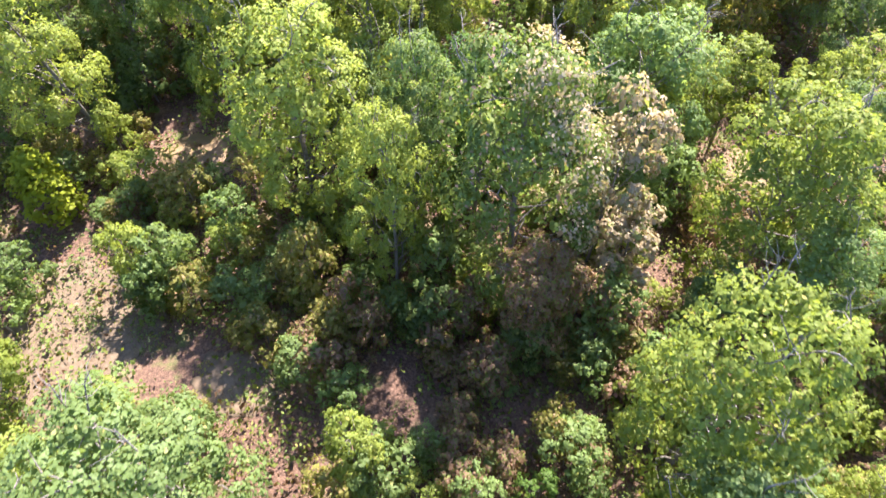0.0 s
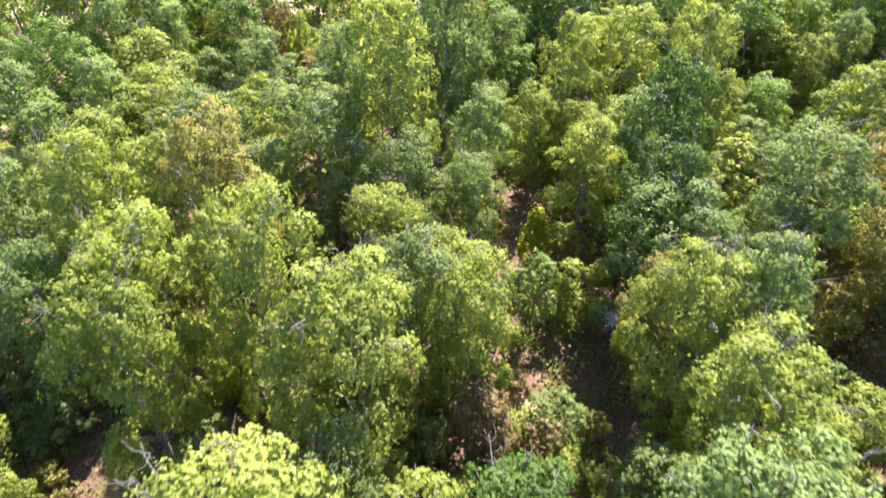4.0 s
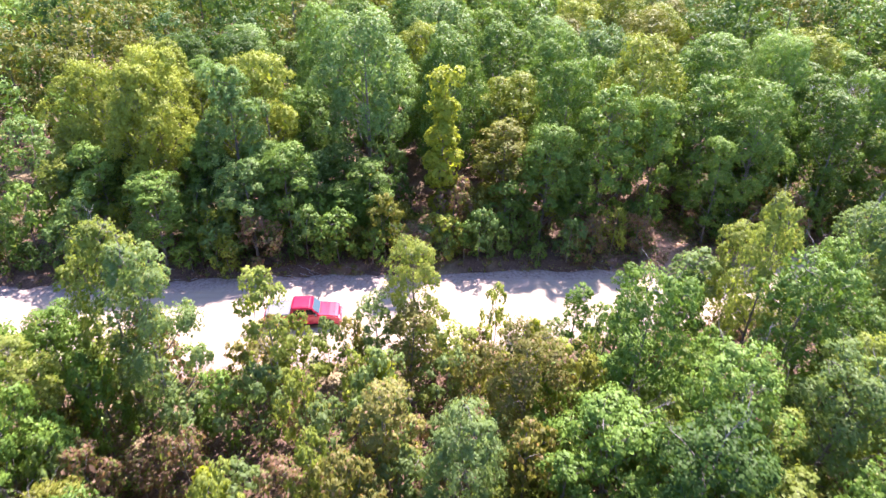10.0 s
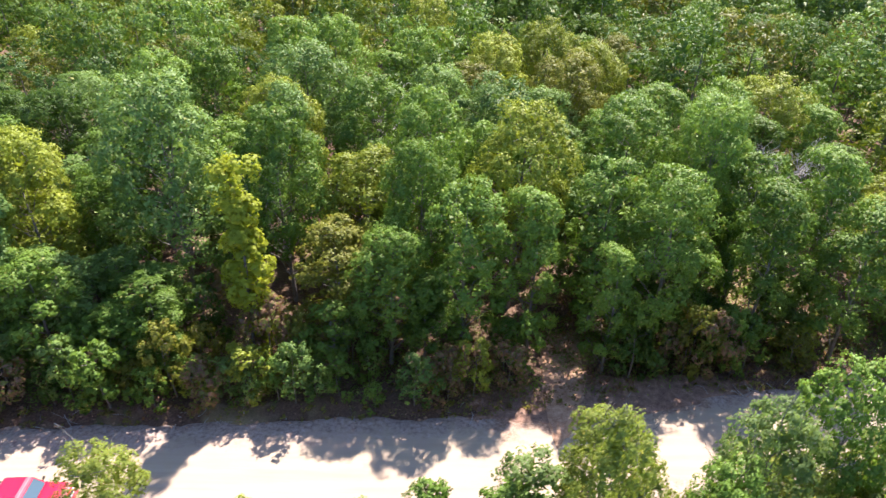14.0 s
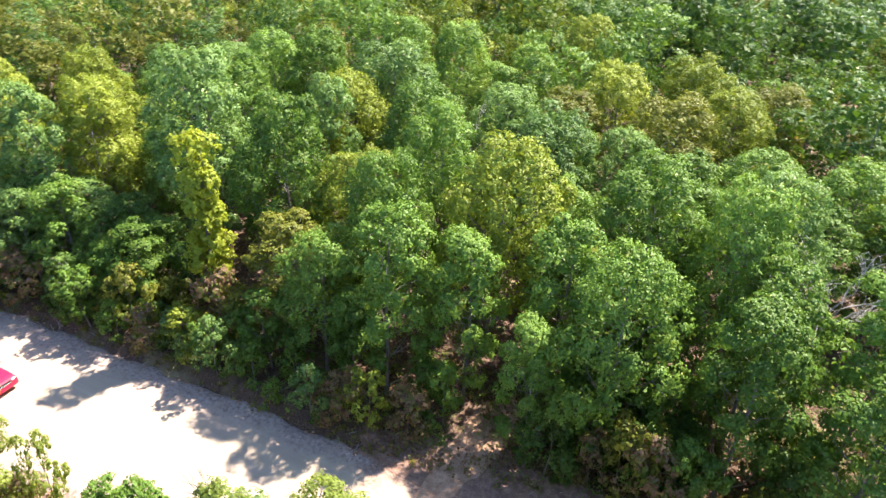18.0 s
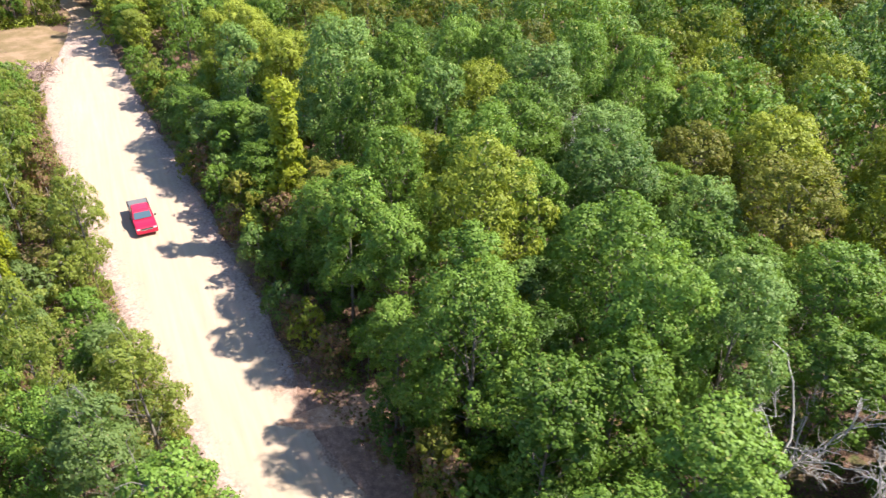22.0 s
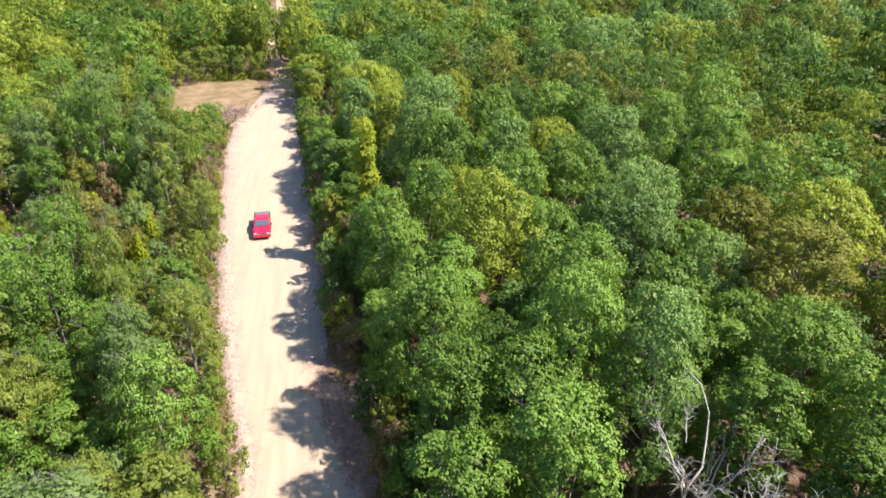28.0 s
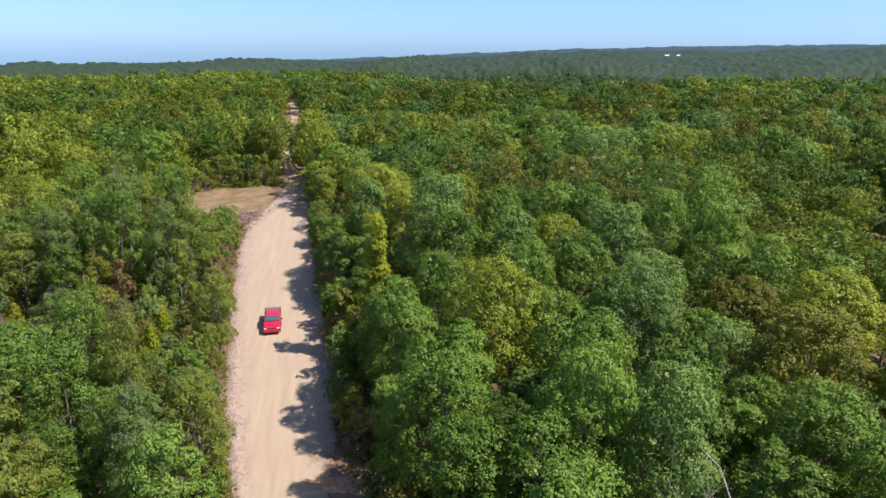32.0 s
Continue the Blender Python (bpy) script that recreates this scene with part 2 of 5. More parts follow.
def clearing_mat():
    m, nt, b = node_mat("mown_dry_grass_and_clay")
    pos = mapped(nt)
    broad, fine = noise_tex(nt, 0.30, 5, 0.65, pos), noise_tex(nt, 6.0, 6, 0.75, pos)
    col = ramp(nt, broad, [(0.34, (0.135, 0.098, 0.042)), (0.46, (0.185, 0.122, 0.064)), (0.62, (0.30, 0.195, 0.130))])
    col = mix(nt, maths(nt, 'MULTIPLY', fine, 0.5), col, (0.15, 0.125, 0.045))
    nt.links.new(col, b.inputs["Base Color"])
    b.inputs["Roughness"].default_value = 0.95
    bump(nt, b, fine, 0.7, 0.08)
    return m


def plain(name, col, rough=0.5, metal=0.0, coat=0.0, spec=0.5, grit=0.0):
    m, nt, b = node_mat(name)
    if grit:
        n = noise_tex(nt, 6.0, 4, 0.6)
        nt.links.new(ramp(nt, n, [(0.3, tuple(c * (1 - grit) for c in col)), (0.7, tuple(min(1, c * (1 + grit)) for c in col))]), b.inputs["Base Color"])
    else:
        b.inputs["Base Color"].default_value = (*col, 1)
    b.inputs["Roughness"].default_value, b.inputs["Metallic"].default_value = rough, metal
    b.inputs["Coat Weight"].default_value, b.inputs["Specular IOR Level"].default_value = coat, spec
    return m


def dirt_mat(name, lo, mid_c, hi):
    m, nt, b = node_mat(name)
    pos = mapped(nt)
    a, c = noise_tex(nt, 2.2, 6, 0.75, pos), noise_tex(nt, 18.0, 3, 0.7, pos)
    nt.links.new(ramp(nt, maths(nt, 'ADD', maths(nt, 'MULTIPLY', a, 0.65), maths(nt, 'MULTIPLY', c, 0.35)), [(0.34, lo), (0.5, mid_c), (0.66, hi)]), b.inputs["Base Color"])
    b.inputs["Roughness"].default_value = 0.95
    bump(nt, b, maths(nt, 'ADD', a, c), 0.8, 0.06)
    return m


BARK, DEAD, FLOOR, SAND, CLEARING = bark_mat(), dead_mat(), ground_mat(), road_mat(), clearing_mat()
TRAIL = dirt_mat("reddish_trail_dirt", (0.20, 0.10, 0.06), (0.42, 0.245, 0.155), (0.60, 0.41, 0.29))
LITTER = dirt_mat("brown_leaf_litter", (0.10, 0.055, 0.040), (0.24, 0.14, 0.10), (0.42, 0.27, 0.20))
STRAW = dirt_mat("dry_straw_grass", (0.075, 0.052, 0.032), (0.135, 0.097, 0.062), (0.20, 0.15, 0.10))
TRACK = dirt_mat("brown_sandy_track", (0.23, 0.15, 0.105), (0.37, 0.265, 0.19), (0.52, 0.40, 0.31))


# ---- the lie of the land ----
rng = np.random.default_rng(7)
WAVES = [(rng.uniform(0, 6.28), rng.uniform(0, 6.28), rng.uniform(0, 6.28)) for _ in range(8)]


def waves(x, y, size):
    """A smooth random field of about -1 to 1 with features of that size."""
    v = 0.0
    for i, (a, p, q) in enumerate(WAVES):
        k = 6.283 / (size * (0.6 + 0.17 * i))
        v = v + np.sin(k * (x * np.cos(a) + y * np.sin(a)) + p)
    return v / 4.0


def ease(v, a, b):
    s = np.clip((v - a) / (b - a), 0, 1)
    return s * s * (3 - 2 * s)


def lane(x):
    """The middle of the gravel lane and half of its width, along x."""
    near = np.where(x > -55, 88.6 + 0.120 * x + 0.0012 * np.clip(x, -60, 40) ** 2, 0)
    mid = np.interp(x, [-3000, -440, -375, -348, -184, -150, -128, -106, -90, -62, -45, -17, 3, 15, 26, 60, 130], [-160, 48, 65, 69.6, 83.0, 81.8, 83.2, 88.3, 88.7, 88.0, 88.9, 91.8, 94.0, 95.4, 97.9, 101, 107])
    half = np.interp(x, [-3000, -184, -106, -90, -70, -62, -45, -17, 3, 15, 26, 60, 130], [2.6, 2.2, 1.9, 3.0, 4.8, 6.0, 6.0, 6.1, 5.3, 4.6, 4.4, 4.3, 4.3])
    return mid, half


def land(x, y):
    """Height of the ground: a wooded plateau that falls away to hazy plains."""
    x, y = np.asarray(x, float), np.asarray(y, float)
    d = np.hypot(x - 20, y - 70)
    z = 0.22 * waves(x, y, 14) + 0.9 * waves(x, y, 90) * ease(d, 110, 260)
    z = z - 6.0 * ease(-x, 105, 165) * (1 - ease(-x, 185, 300)) + 2.5 * ease(-x, 300, 460)
    far, bear = np.hypot(x - 64, y - 102), np.arctan2(y - 102, 64 - x)
    brink = np.interp(bear, [-0.44, -0.24, -0.075, 0, 0.07, 0.14, 0.32, 0.55, 0.72], [640, 660, 660, 600, 500, 400, 360, 480, 510])
    rim = np.interp(bear, [-0.44, -0.276, -0.09, 0.14, 0.318, 0.544, 0.716], [-142, -120, -96, -54, -9, 22, 35])
    z = z - np.interp(bear, [-0.6, -0.3, 0, 0.14, 0.3], [11, 9.5, 6.5, 3, 0.5]) * ease(far, 260, 600)
    z = z - 34 * ease(far, brink - 30, brink + 230) + 22 * ease(far, brink + 250, brink + 620)
    z = z + 8.0 * waves(x, y, 420) * ease(far, 700, 1100) + (rim + 12) * ease(far, 1000, 4200)
    mid, half = lane(x)
    off = np.abs(y - mid) / half
    flat = 1 - ease(off, 1.0, 1.35)
    z = z * (1 - flat * (d < 200)) - 0.28 * (1 - ease(off, 0.95, 1.06))
    side = (y - mid) - half
    z = z + 0.45 * ease(side, 0.0, 0.7) * (1 - ease(side, 1.2, 4.0)) * (x < 14) * (x > -100)
    z = z + 0.16 * ease(-(y - mid) - half, 0.0, 0.8) * (1 - ease(-(y - mid) - half, 1.2, 3.5)) * (x > -55)
    return z


def mesh_np(name, verts, faces, mats=(), mat_index=None, smooth=True, normals=None):
    """A mesh from arrays; faces all have the same number of corners."""
    me = bpy.data.meshes.new(name)
    verts, faces = np.asarray(verts, np.float32), np.asarray(faces, np.int32)
    k = faces.shape[1]
    me.vertices.add(len(verts))
    me.vertices.foreach_set("co", verts.ravel())
    me.loops.add(faces.size)
    me.loops.foreach_set("vertex_index", faces.ravel())
    me.polygons.add(len(faces))
    me.polygons.foreach_set("loop_start", np.arange(0, faces.size, k, dtype=np.int32))
    for m in mats:
        me.materials.append(m)
    if mat_index is not None:
        me.polygons.foreach_set("material_index", np.asarray(mat_index, np.int32))
    me.polygons.foreach_set("use_smooth", np.full(len(faces), smooth))
    me.update(calc_edges=True)
    if normals is not None:
        soft = me.attributes.new("custom_normal", 'FLOAT_VECTOR', 'POINT')
        soft.data.foreach_set("vector", np.asarray(normals, np.float32).ravel())
        me.update()
    return me


def grid_faces(nx, ny):
    i = np.arange(nx * ny).reshape(nx, ny)
    return np.stack([i[:-1, :-1], i[1:, :-1], i[1:, 1:], i[:-1, 1:]], -1).reshape(-1, 4)


def spread(lo, hi, step, reach):
    """Even steps from lo to hi, then growing steps out to reach."""
    core = np.arange(lo, hi + step, step)
    tail, s = [], step
    while (tail[-1] if tail else 0) < reach:
        s *= 1.13
        tail.append((tail[-1] if tail else 0) + s)
    tail = np.array(tail)
    return np.concatenate([lo - tail[::-1], core, core[-1] + tail])


gx, gy = spread(-112, 72, 0.9, 4600), spread(-8, 132, 0.9, 4600)
GX, GY = np.meshgrid(gx, gy, indexing="ij")
ground = new("ground", mesh_np("ground", np.stack([GX, GY, land(GX, GY)], -1).reshape(-1, 3), grid_faces(len(gx), len(gy)), (FLOOR,)))
tagged(ground, "brown leaf-littered forest floor with dry grass patches", "ground", kind="structure")

# the gravel lane: a worn strip with ruts, its edges ragged and run under the litter
def strip(name, rx, mat, label, category):
    ru = np.linspace(-1.16, 1.16, 37)
    RX, RU = np.meshgrid(rx, ru, indexing="ij")
    rmid, rhalf = lane(RX)
    ragged = 1 + 0.05 * waves(RX, RU * 0 + 3, 5) + 0.04 * waves(RX, RU * 0 + 31, 1.7)
    RY = rmid + RU * rhalf * ragged
    base = land(RX, RY * 0 + rmid) + 0.28
    ruts = sum(0.04 * np.exp(-((np.abs(RU * rhalf - c) - 0.85) / 0.22) ** 2) for c in (-2.4, 0.9))
    RZ = base + 0.05 - ruts + 0.03 * waves(RX, RY, 3.0) - 0.55 * ease(np.abs(RU), 0.93, 1.16) + 0.12 * np.exp(-((RU + 0.86) / 0.05) ** 2)
    ob = new(name, mesh_np(name, np.stack([RX, RY, RZ], -1).reshape(-1, 3), grid_faces(len(rx), len(ru)), (mat,)))
    ob.data.attributes.new("edge", 'FLOAT', 'POINT').data.foreach_set("value", (np.abs(RU) + 0.75 * ease(-RX, 64, 84)).astype(np.float32).ravel())
    strewn = ease(RU, 0.0, 1.0) * np.exp(-((RX - 22) / 9.5) ** 2)
    ob.data.attributes.new("litter", 'FLOAT', 'POINT').data.foreach_set("value", strewn.astype(np.float32).ravel())
    return tagged(ob, label, category, kind="structure")


strip("road", np.concatenate([np.arange(-86, 72, 0.5), np.linspace(72, 130, 30)]), SAND, "pale sandy gravel forest lane with faint wheel ruts", "road")
strip("forest_track", np.concatenate([np.linspace(-1100, -112, 160), np.arange(-111, -85.6, 0.75), [-86.0]]), TRACK, "narrow brown sandy track running on through the woods", "track")


def patch(name, cx, cy, ax, ay, turn, mat, label, category, height=0.05):
    """A flat worn patch of ground with a ragged outline that dips under its surroundings."""
    rr, aa = np.meshgrid(np.linspace(0.02, 1.12, 24), np.linspace(0, 2 * math.pi, 73), indexing="ij")
    wob = 1 + 0.10 * np.sin(3 * aa + 1) + 0.06 * np.sin(7 * aa + 2) + 0.04 * np.sin(13 * aa)
    lx, ly = ax * rr * np.cos(aa) * wob, ay * rr * np.sin(aa) * wob
    c, s = math.cos(turn), math.sin(turn)
    x, y = cx + lx * c - ly * s, cy + lx * s + ly * c
    mid, half = lane(x)
    sunk = 0.28 * (1 - ease(np.abs(y - mid) / half, 0.95, 1.06))
    z = land(x, y) + sunk + height - 0.6 * ease(rr, 0.9, 1.12)
    ob = new(name, mesh_np(name, np.stack([x, y, z], -1).reshape(-1, 3), grid_faces(24, 73), (mat,)))
    return tagged(ob, label, category, kind="structure")


patch("clearing", -80.0, 76.4, 20.5, 11.0, radians(4), CLEARING, "dry mown grass and bare clay clearing beside the lane", "clearing", 0.025)
patch("side_trail", 19.8, 103.6, 1.7, 6.0, radians(-6), TRAIL, "reddish dirt side trail leaving the lane", "trail", 0.10)
patch("bare_soil", -15.0, 29.4, 3.0, 2.3, radians(20), CLEARING, "bare reddish soil patch among shrubs", "soil", 0.12)
patch("dry_grass", -18.8, 16.6, 4.2, 5.4, radians(15), STRAW, "pale dry straw-coloured grass between low shrubs", "grass", 0.10)
patch("dry_grass", -10.0, 13.6, 2.6, 1.8, radians(-20), STRAW, "pale dry straw-coloured grass between low shrubs", "grass", 0.11)
patch("leaf_litter", 22.5, 101.9, 10.5, 2.2, radians(9), LITTER, "reddish leaf litter and dirt along the shaded edge of the lane", "litter", 0.09)


# ---- trees ----
def unit(v):
    return v / np.maximum(np.linalg.norm(v, axis=-1, keepdims=True), 1e-9)


def leaves(r, centres, outward, count, size, loose=0.24, up=0.45, plain_tri=False):
    """Folded kite-shaped leaf sprays round the tips of twigs."""
    c = np.repeat(centres, count, axis=0)
    o = np.repeat(outward, count, axis=0)
    n = len(c)
    off = r.normal(0, 1, (n, 3)) * (1, 1, 0.75)
    c = c + off * loose
    normal = unit(o * 1.05 + np.array([0, 0, up]) + r.normal(0, 0.36, (n, 3)))
    tang = unit(np.cross(normal, unit(r.normal(0, 1, (n, 3)))) + o * 0.25)
    side = unit(np.cross(normal, tang))
    ln = size * r.uniform(0.6, 1.35, (n, 1))
    wd = ln * r.uniform(0.26, 0.42, (n, 1))
    a = c - tang * ln * 0.5
    b = c + side * wd + normal * ln * 0.10 - tang * ln * 0.05
    d = c + tang * ln * 0.5 - normal * ln * 0.12
    e = c - side * wd + normal * ln * 0.10 - tang * ln * 0.05
    soft = unit(o * 0.8 + off * 0.46 + np.array([0, 0, 0.12]) + r.normal(0, 0.20, (n, 3)))
    if plain_tri:
        return np.stack([a, e - side * wd * 0.4, d], 1).reshape(-1, 3), np.arange(3 * n).reshape(-1, 3), np.repeat(soft, 3, axis=0)
    return np.stack([a, e, d, b], 1).reshape(-1, 3), np.arange(4 * n).reshape(-1, 4), np.repeat(soft, 4, axis=0)


def blades(r, p, ball, out, size, crisp=0.55, quad=True):
    """Leaf sprays at the places p that face along ball; crisp: how far each keeps a facing of its own."""
    n = len(p)
    face = unit(ball * 0.8 + out * 0.35 + np.array([0, 0, 0.18]) + r.normal(0, 0.42, (n, 3)))
    tang = unit(np.cross(face, unit(r.normal(0, 1, (n, 3)))) + out * 0.15 - np.array([0, 0, 0.15]))
    side = unit(np.cross(face, tang))
    ln = size * r.uniform(0.6, 1.35, (n, 1))
    wd = ln * r.uniform(0.28, 0.42, (n, 1))
    soft = unit(face * crisp + ball * 0.35 + out * 0.45)
    a, d = p - tang * ln * 0.5, p + tang * ln * 0.5 - face * ln * 0.12
    if not quad:
        return np.stack([a, p - side * wd * 1.3, d], 1).reshape(-1, 3), np.arange(3 * n).reshape(-1, 3), np.repeat(soft, 3, axis=0)
    return np.stack([a, p - side * wd + face * ln * 0.08, d, p + side * wd + face * ln * 0.08], 1).reshape(-1, 3), np.arange(4 * n).reshape(-1, 4), np.repeat(soft, 4, axis=0)


def tube(points, radii, sides=6):
    points, radii = np.asarray(points, float), np.asarray(radii, float)
    tang = unit(np.gradient(points, axis=0))
    ref = np.where(np.abs(tang[:, 2:3]) > 0.9, np.array([[1.0, 0, 0]]), np.array([[0, 0, 1.0]]))
    u = unit(np.cross(tang, ref))
    w = np.cross(tang, u)
    a = np.linspace(0, 2 * math.pi, sides, endpoint=False)
    ring = points[:, None] + radii[:, None, None] * (np.cos(a)[None, :, None] * u[:, None] + np.sin(a)[None, :, None] * w[:, None])
    k = len(points)
    i = np.arange(k * sides).reshape(k, sides)
    j = np.roll(i, -1, axis=1)
    return ring.reshape(-1, 3), np.stack([i[:-1], j[:-1], j[1:], i[1:]], -1).reshape(-1, 4)


def joined(pieces):
    vs, fs, ns, n = [], [], [], 0
    for v, f, *soft in pieces:
        vs.append(v)
        fs.append(f + n)
        ns += soft
        n += len(v)
    return (np.concatenate(vs), np.concatenate(fs)) + ((np.concatenate(ns),) if ns else ())


def branch(r, a, b, r0, r1, bend=0.12, n=5, sides=4):
    t = np.linspace(0, 1, n)[:, None]
    a, b = np.asarray(a, float), np.asarray(b, float)
    span = np.linalg.norm(b - a)
    sag = r.normal(0, bend * span, 3) * np.array([1, 1, 0.6])
    p = a * (1 - t) + b * t + np.sin(t * math.pi) * sag + r.normal(0, 0.015 * span, (n, 3)) * (t > 0) * (t < 1)
    return tube(p, r0 + (r1 - r0) * t[:, 0], sides)


def tree_shape(seed, R, H, base, lobes, tufts, per, size, trunk_r=0.13, columnar=False, core=22, limbs=99, spread_out=0.70, fat=1.0, bare=0, quad=True, crisp=0.55, round_off=0.45):
    """Trunk with limbs, and crown of one tree: billowing lobes, each of many tufts of leaves, with dark gaps between them."""
    r = np.random.default_rng(seed)
    lean = r.normal(0, 0.03 * H, 2)
    az = H * (1 - base) * 0.5
    zc = H * base + az
    centres, sizes, ways = [], [], []
    for i in range(lobes):
        u = 0.93 - 1.72 * (max(i + r.uniform(-0.3, 0.9), 0) / lobes) ** (1.0 if columnar else 1.25)
        ring = 0.42 + 0.25 * math.sin(5 * u + seed) if columnar else max(0.0, 1 - max(u, -0.35) ** 2) ** 0.5
        a = i * 2.399 + r.uniform(-0.45, 0.45)
        side = 1 + 0.20 * math.sin(a + seed) + 0.14 * math.sin(2 * a + 2.3 * seed)
        d = R * spread_out * ring * r.uniform(0.62, 1.16) * side
        s = R * fat * r.uniform(0.24, 0.42) * (1.5 if columnar else 1.0) * (1.0 if u > -0.4 else 0.8)
        z = zc + u * (az - s * 0.55) + r.normal(0, 0.035) * H
        centres.append((d * math.cos(a) + lean[0], d * math.sin(a) + lean[1], min(z, H - s * 0.8)))
        sizes.append(s)
        ways.append((math.cos(a) * (1 - max(u, 0)), math.sin(a) * (1 - max(u, 0)), 0.35 + max(u, 0)))
    centres, sizes, ways = np.array(centres), np.array(sizes), unit(np.array(ways))
    # tufts over the outer face of each lobe
    pick = np.repeat(np.arange(lobes), tufts)
    out = unit(r.normal(0, 1, (len(pick), 3)) + ways[pick] * 0.75 + np.array([0, 0, 0.18]))
    mid = centres[pick] + out * (sizes[pick] * r.uniform(0.78, 1.06, len(pick)))[:, None] * np.array([1, 1, 0.88])
    dome = unit((mid - np.array([lean[0], lean[1], zc - 0.1 * az])) / np.array([R, R, az]))
    deep = np.min(np.linalg.norm(mid[:, None] - centres[None], axis=-1) / sizes[None], axis=1)
    keep = (deep > 0.70) & (mid[:, 2] > H * base * 0.5)
    mid, out, tr = mid[keep], unit(out[keep] + dome[keep] * round_off), sizes[pick][keep] * r.uniform(0.24, 0.42, int(keep.sum()))
    n = len(mid) * per
    c, o, rad = np.repeat(mid, per, 0), np.repeat(out, per, 0), np.repeat(tr, per)[:, None]
    ball = unit(r.normal(0, 1, (n, 3)) + o * 0.55 + np.array([0, 0, 0.15]))
    p = c + ball * rad * r.uniform(0.45, 1.10, (n, 1))
    crown = [blades(r, p, ball, o, size, crisp, quad)]
    # leaves inside the lobes, in their shade
    inner = np.repeat(centres, core, 0)
    ball = unit(r.normal(0, 1, inner.shape))
    crown.append(blades(r, inner + ball * (np.repeat(sizes, core) * 0.62)[:, None], ball, ball, size * 2.3, 0.5, quad))
    wood = []
    t = np.linspace(0, 1, 8)
    line = np.stack([lean[0] * t ** 1.5 + 0.10 * np.sin(5 * t + seed), lean[1] * t ** 1.5 + 0.10 * np.sin(4 * t + seed * 2), H * 0.86 * t - 0.4 * (t == 0)], -1)
    flare = np.array([1.5, 1.0, 0.92, 0.82, 0.68, 0.5, 0.33, 0.14]) * trunk_r
    wood.append(tube(line, flare, 7))
    for i, (c, s) in enumerate(list(zip(centres, sizes))[:limbs]):
        start_z = max(H * base * 0.7, c[2] - np.hypot(c[0], c[1]) * 0.9 - 0.3)
        k = min(start_z / (H * 0.86), 0.95)
        start = np.array([np.interp(k, t, line[:, 0]), np.interp(k, t, line[:, 1]), k * H * 0.86])
        wood.append(branch(r, start, c, trunk_r * 0.45 * (1.1 - k), 0.02))
        wood.append(branch(r, c, c + unit(r.normal(0, 1, 3) + np.array([0, 0, 0.5])) * s * 1.12, 0.030, 0.010, n=3, sides=3))
        if i < bare:
            # a leafless limb reaching out of the crown
            tip = c + unit(ways[i] + r.normal(0, 0.5, 3)) * s * 2.0
            wood.append(branch(r, c, tip, 0.035, 0.012, 0.10, 5, 4))
            for _ in range(5):
                q = c + (tip - c) * r.uniform(0.45, 0.95)
                wood.append(branch(r, q, q + unit(tip - c + r.normal(0, 1.3, 3)) * r.uniform(0.3, 0.8), 0.014, 0.006, 0.12, 3, 3))
    return joined(wood), joined(crown)


def cedar_shape(seed, R, H):
    """A juniper: a dense flame of upright feathery sprays."""
    r = np.random.default_rng(seed)
    n = 520
    f = r.uniform(0.02, 1, n) ** 0.8
    a = r.uniform(0, 6.283, n)
    lump = 1 + 0.20 * np.sin(3 * a + 7 * f + seed) + 0.12 * np.sin(5 * a - 11 * f)
    rad = R * lump * (np.sin(math.pi * np.clip(0.12 + 0.88 * f, 0, 1)) ** 0.75 * 0.85 + 0.12) * (1 - 0.35 * f) * r.uniform(0.72, 1.05, n)
    tips = np.stack([rad * np.cos(a), rad * np.sin(a), H * (0.05 + 0.93 * f)], -1)
    out = unit(np.stack([np.cos(a) * 0.8, np.sin(a) * 0.8, 0.9 + 0 * a], -1))
    crown = [leaves(r, tips, out, 4, 0.24, 0.12, 0.3)]
    wood = [tube([(0, 0, -0.3), (0.03, 0, H * 0.4), (0, 0.04, H * 0.85)], [0.10, 0.07, 0.02], 6)]
    return joined(wood), joined(crown)


def dead_shape(seed, H, R):
    """A bare grey tree: a forked trunk with crooked branches and twigs."""
    r = np.random.default_rng(seed)
    g = R / 4.8
    wood = [branch(r, (0, 0, -0.4), (0.3, 0.1, H * 0.45), 0.16 * g, 0.11 * g, 0.04, 6, 7)]
    stack = []
    for i in range(6):
        a = i * 1.05 + r.uniform(-0.3, 0.3)
        p0 = np.array([0.2, 0.1, H * r.uniform(0.25, 0.45)])
        p1 = p0 + np.array([math.cos(a) * R * r.uniform(0.5, 0.8), math.sin(a) * R * r.uniform(0.5, 0.8), H * r.uniform(0.22, 0.5)])
        wood.append(branch(r, p0, p1, 0.085 * g, 0.035 * g, 0.10, 7, 6))
        stack.append((p0, p1))
    for p0, p1 in stack:
        for _ in range(6):
            k = r.uniform(0.35, 1)
            q0 = p0 * (1 - k) + p1 * k
            q1 = q0 + unit(p1 - p0 + r.normal(0, 1.6, 3)) * R * r.uniform(0.25, 0.55)
            wood.append(branch(r, q0, q1, 0.038 * g, 0.016 * g, 0.12, 5, 4))
            for _ in range(7):
                m = r.uniform(0.25, 1)
                s0 = q0 * (1 - m) + q1 * m
                wood.append(branch(r, s0, s0 + unit(q1 - q0 + r.normal(0, 1.5, 3)) * r.uniform(0.4, 1.1), 0.015, 0.006, 0.12, 4, 3))
    return joined(wood)


def shape_meshes(name, wood, crown):
    return mesh_np(name + "_trunk", *wood, (BARK,)), name, crown


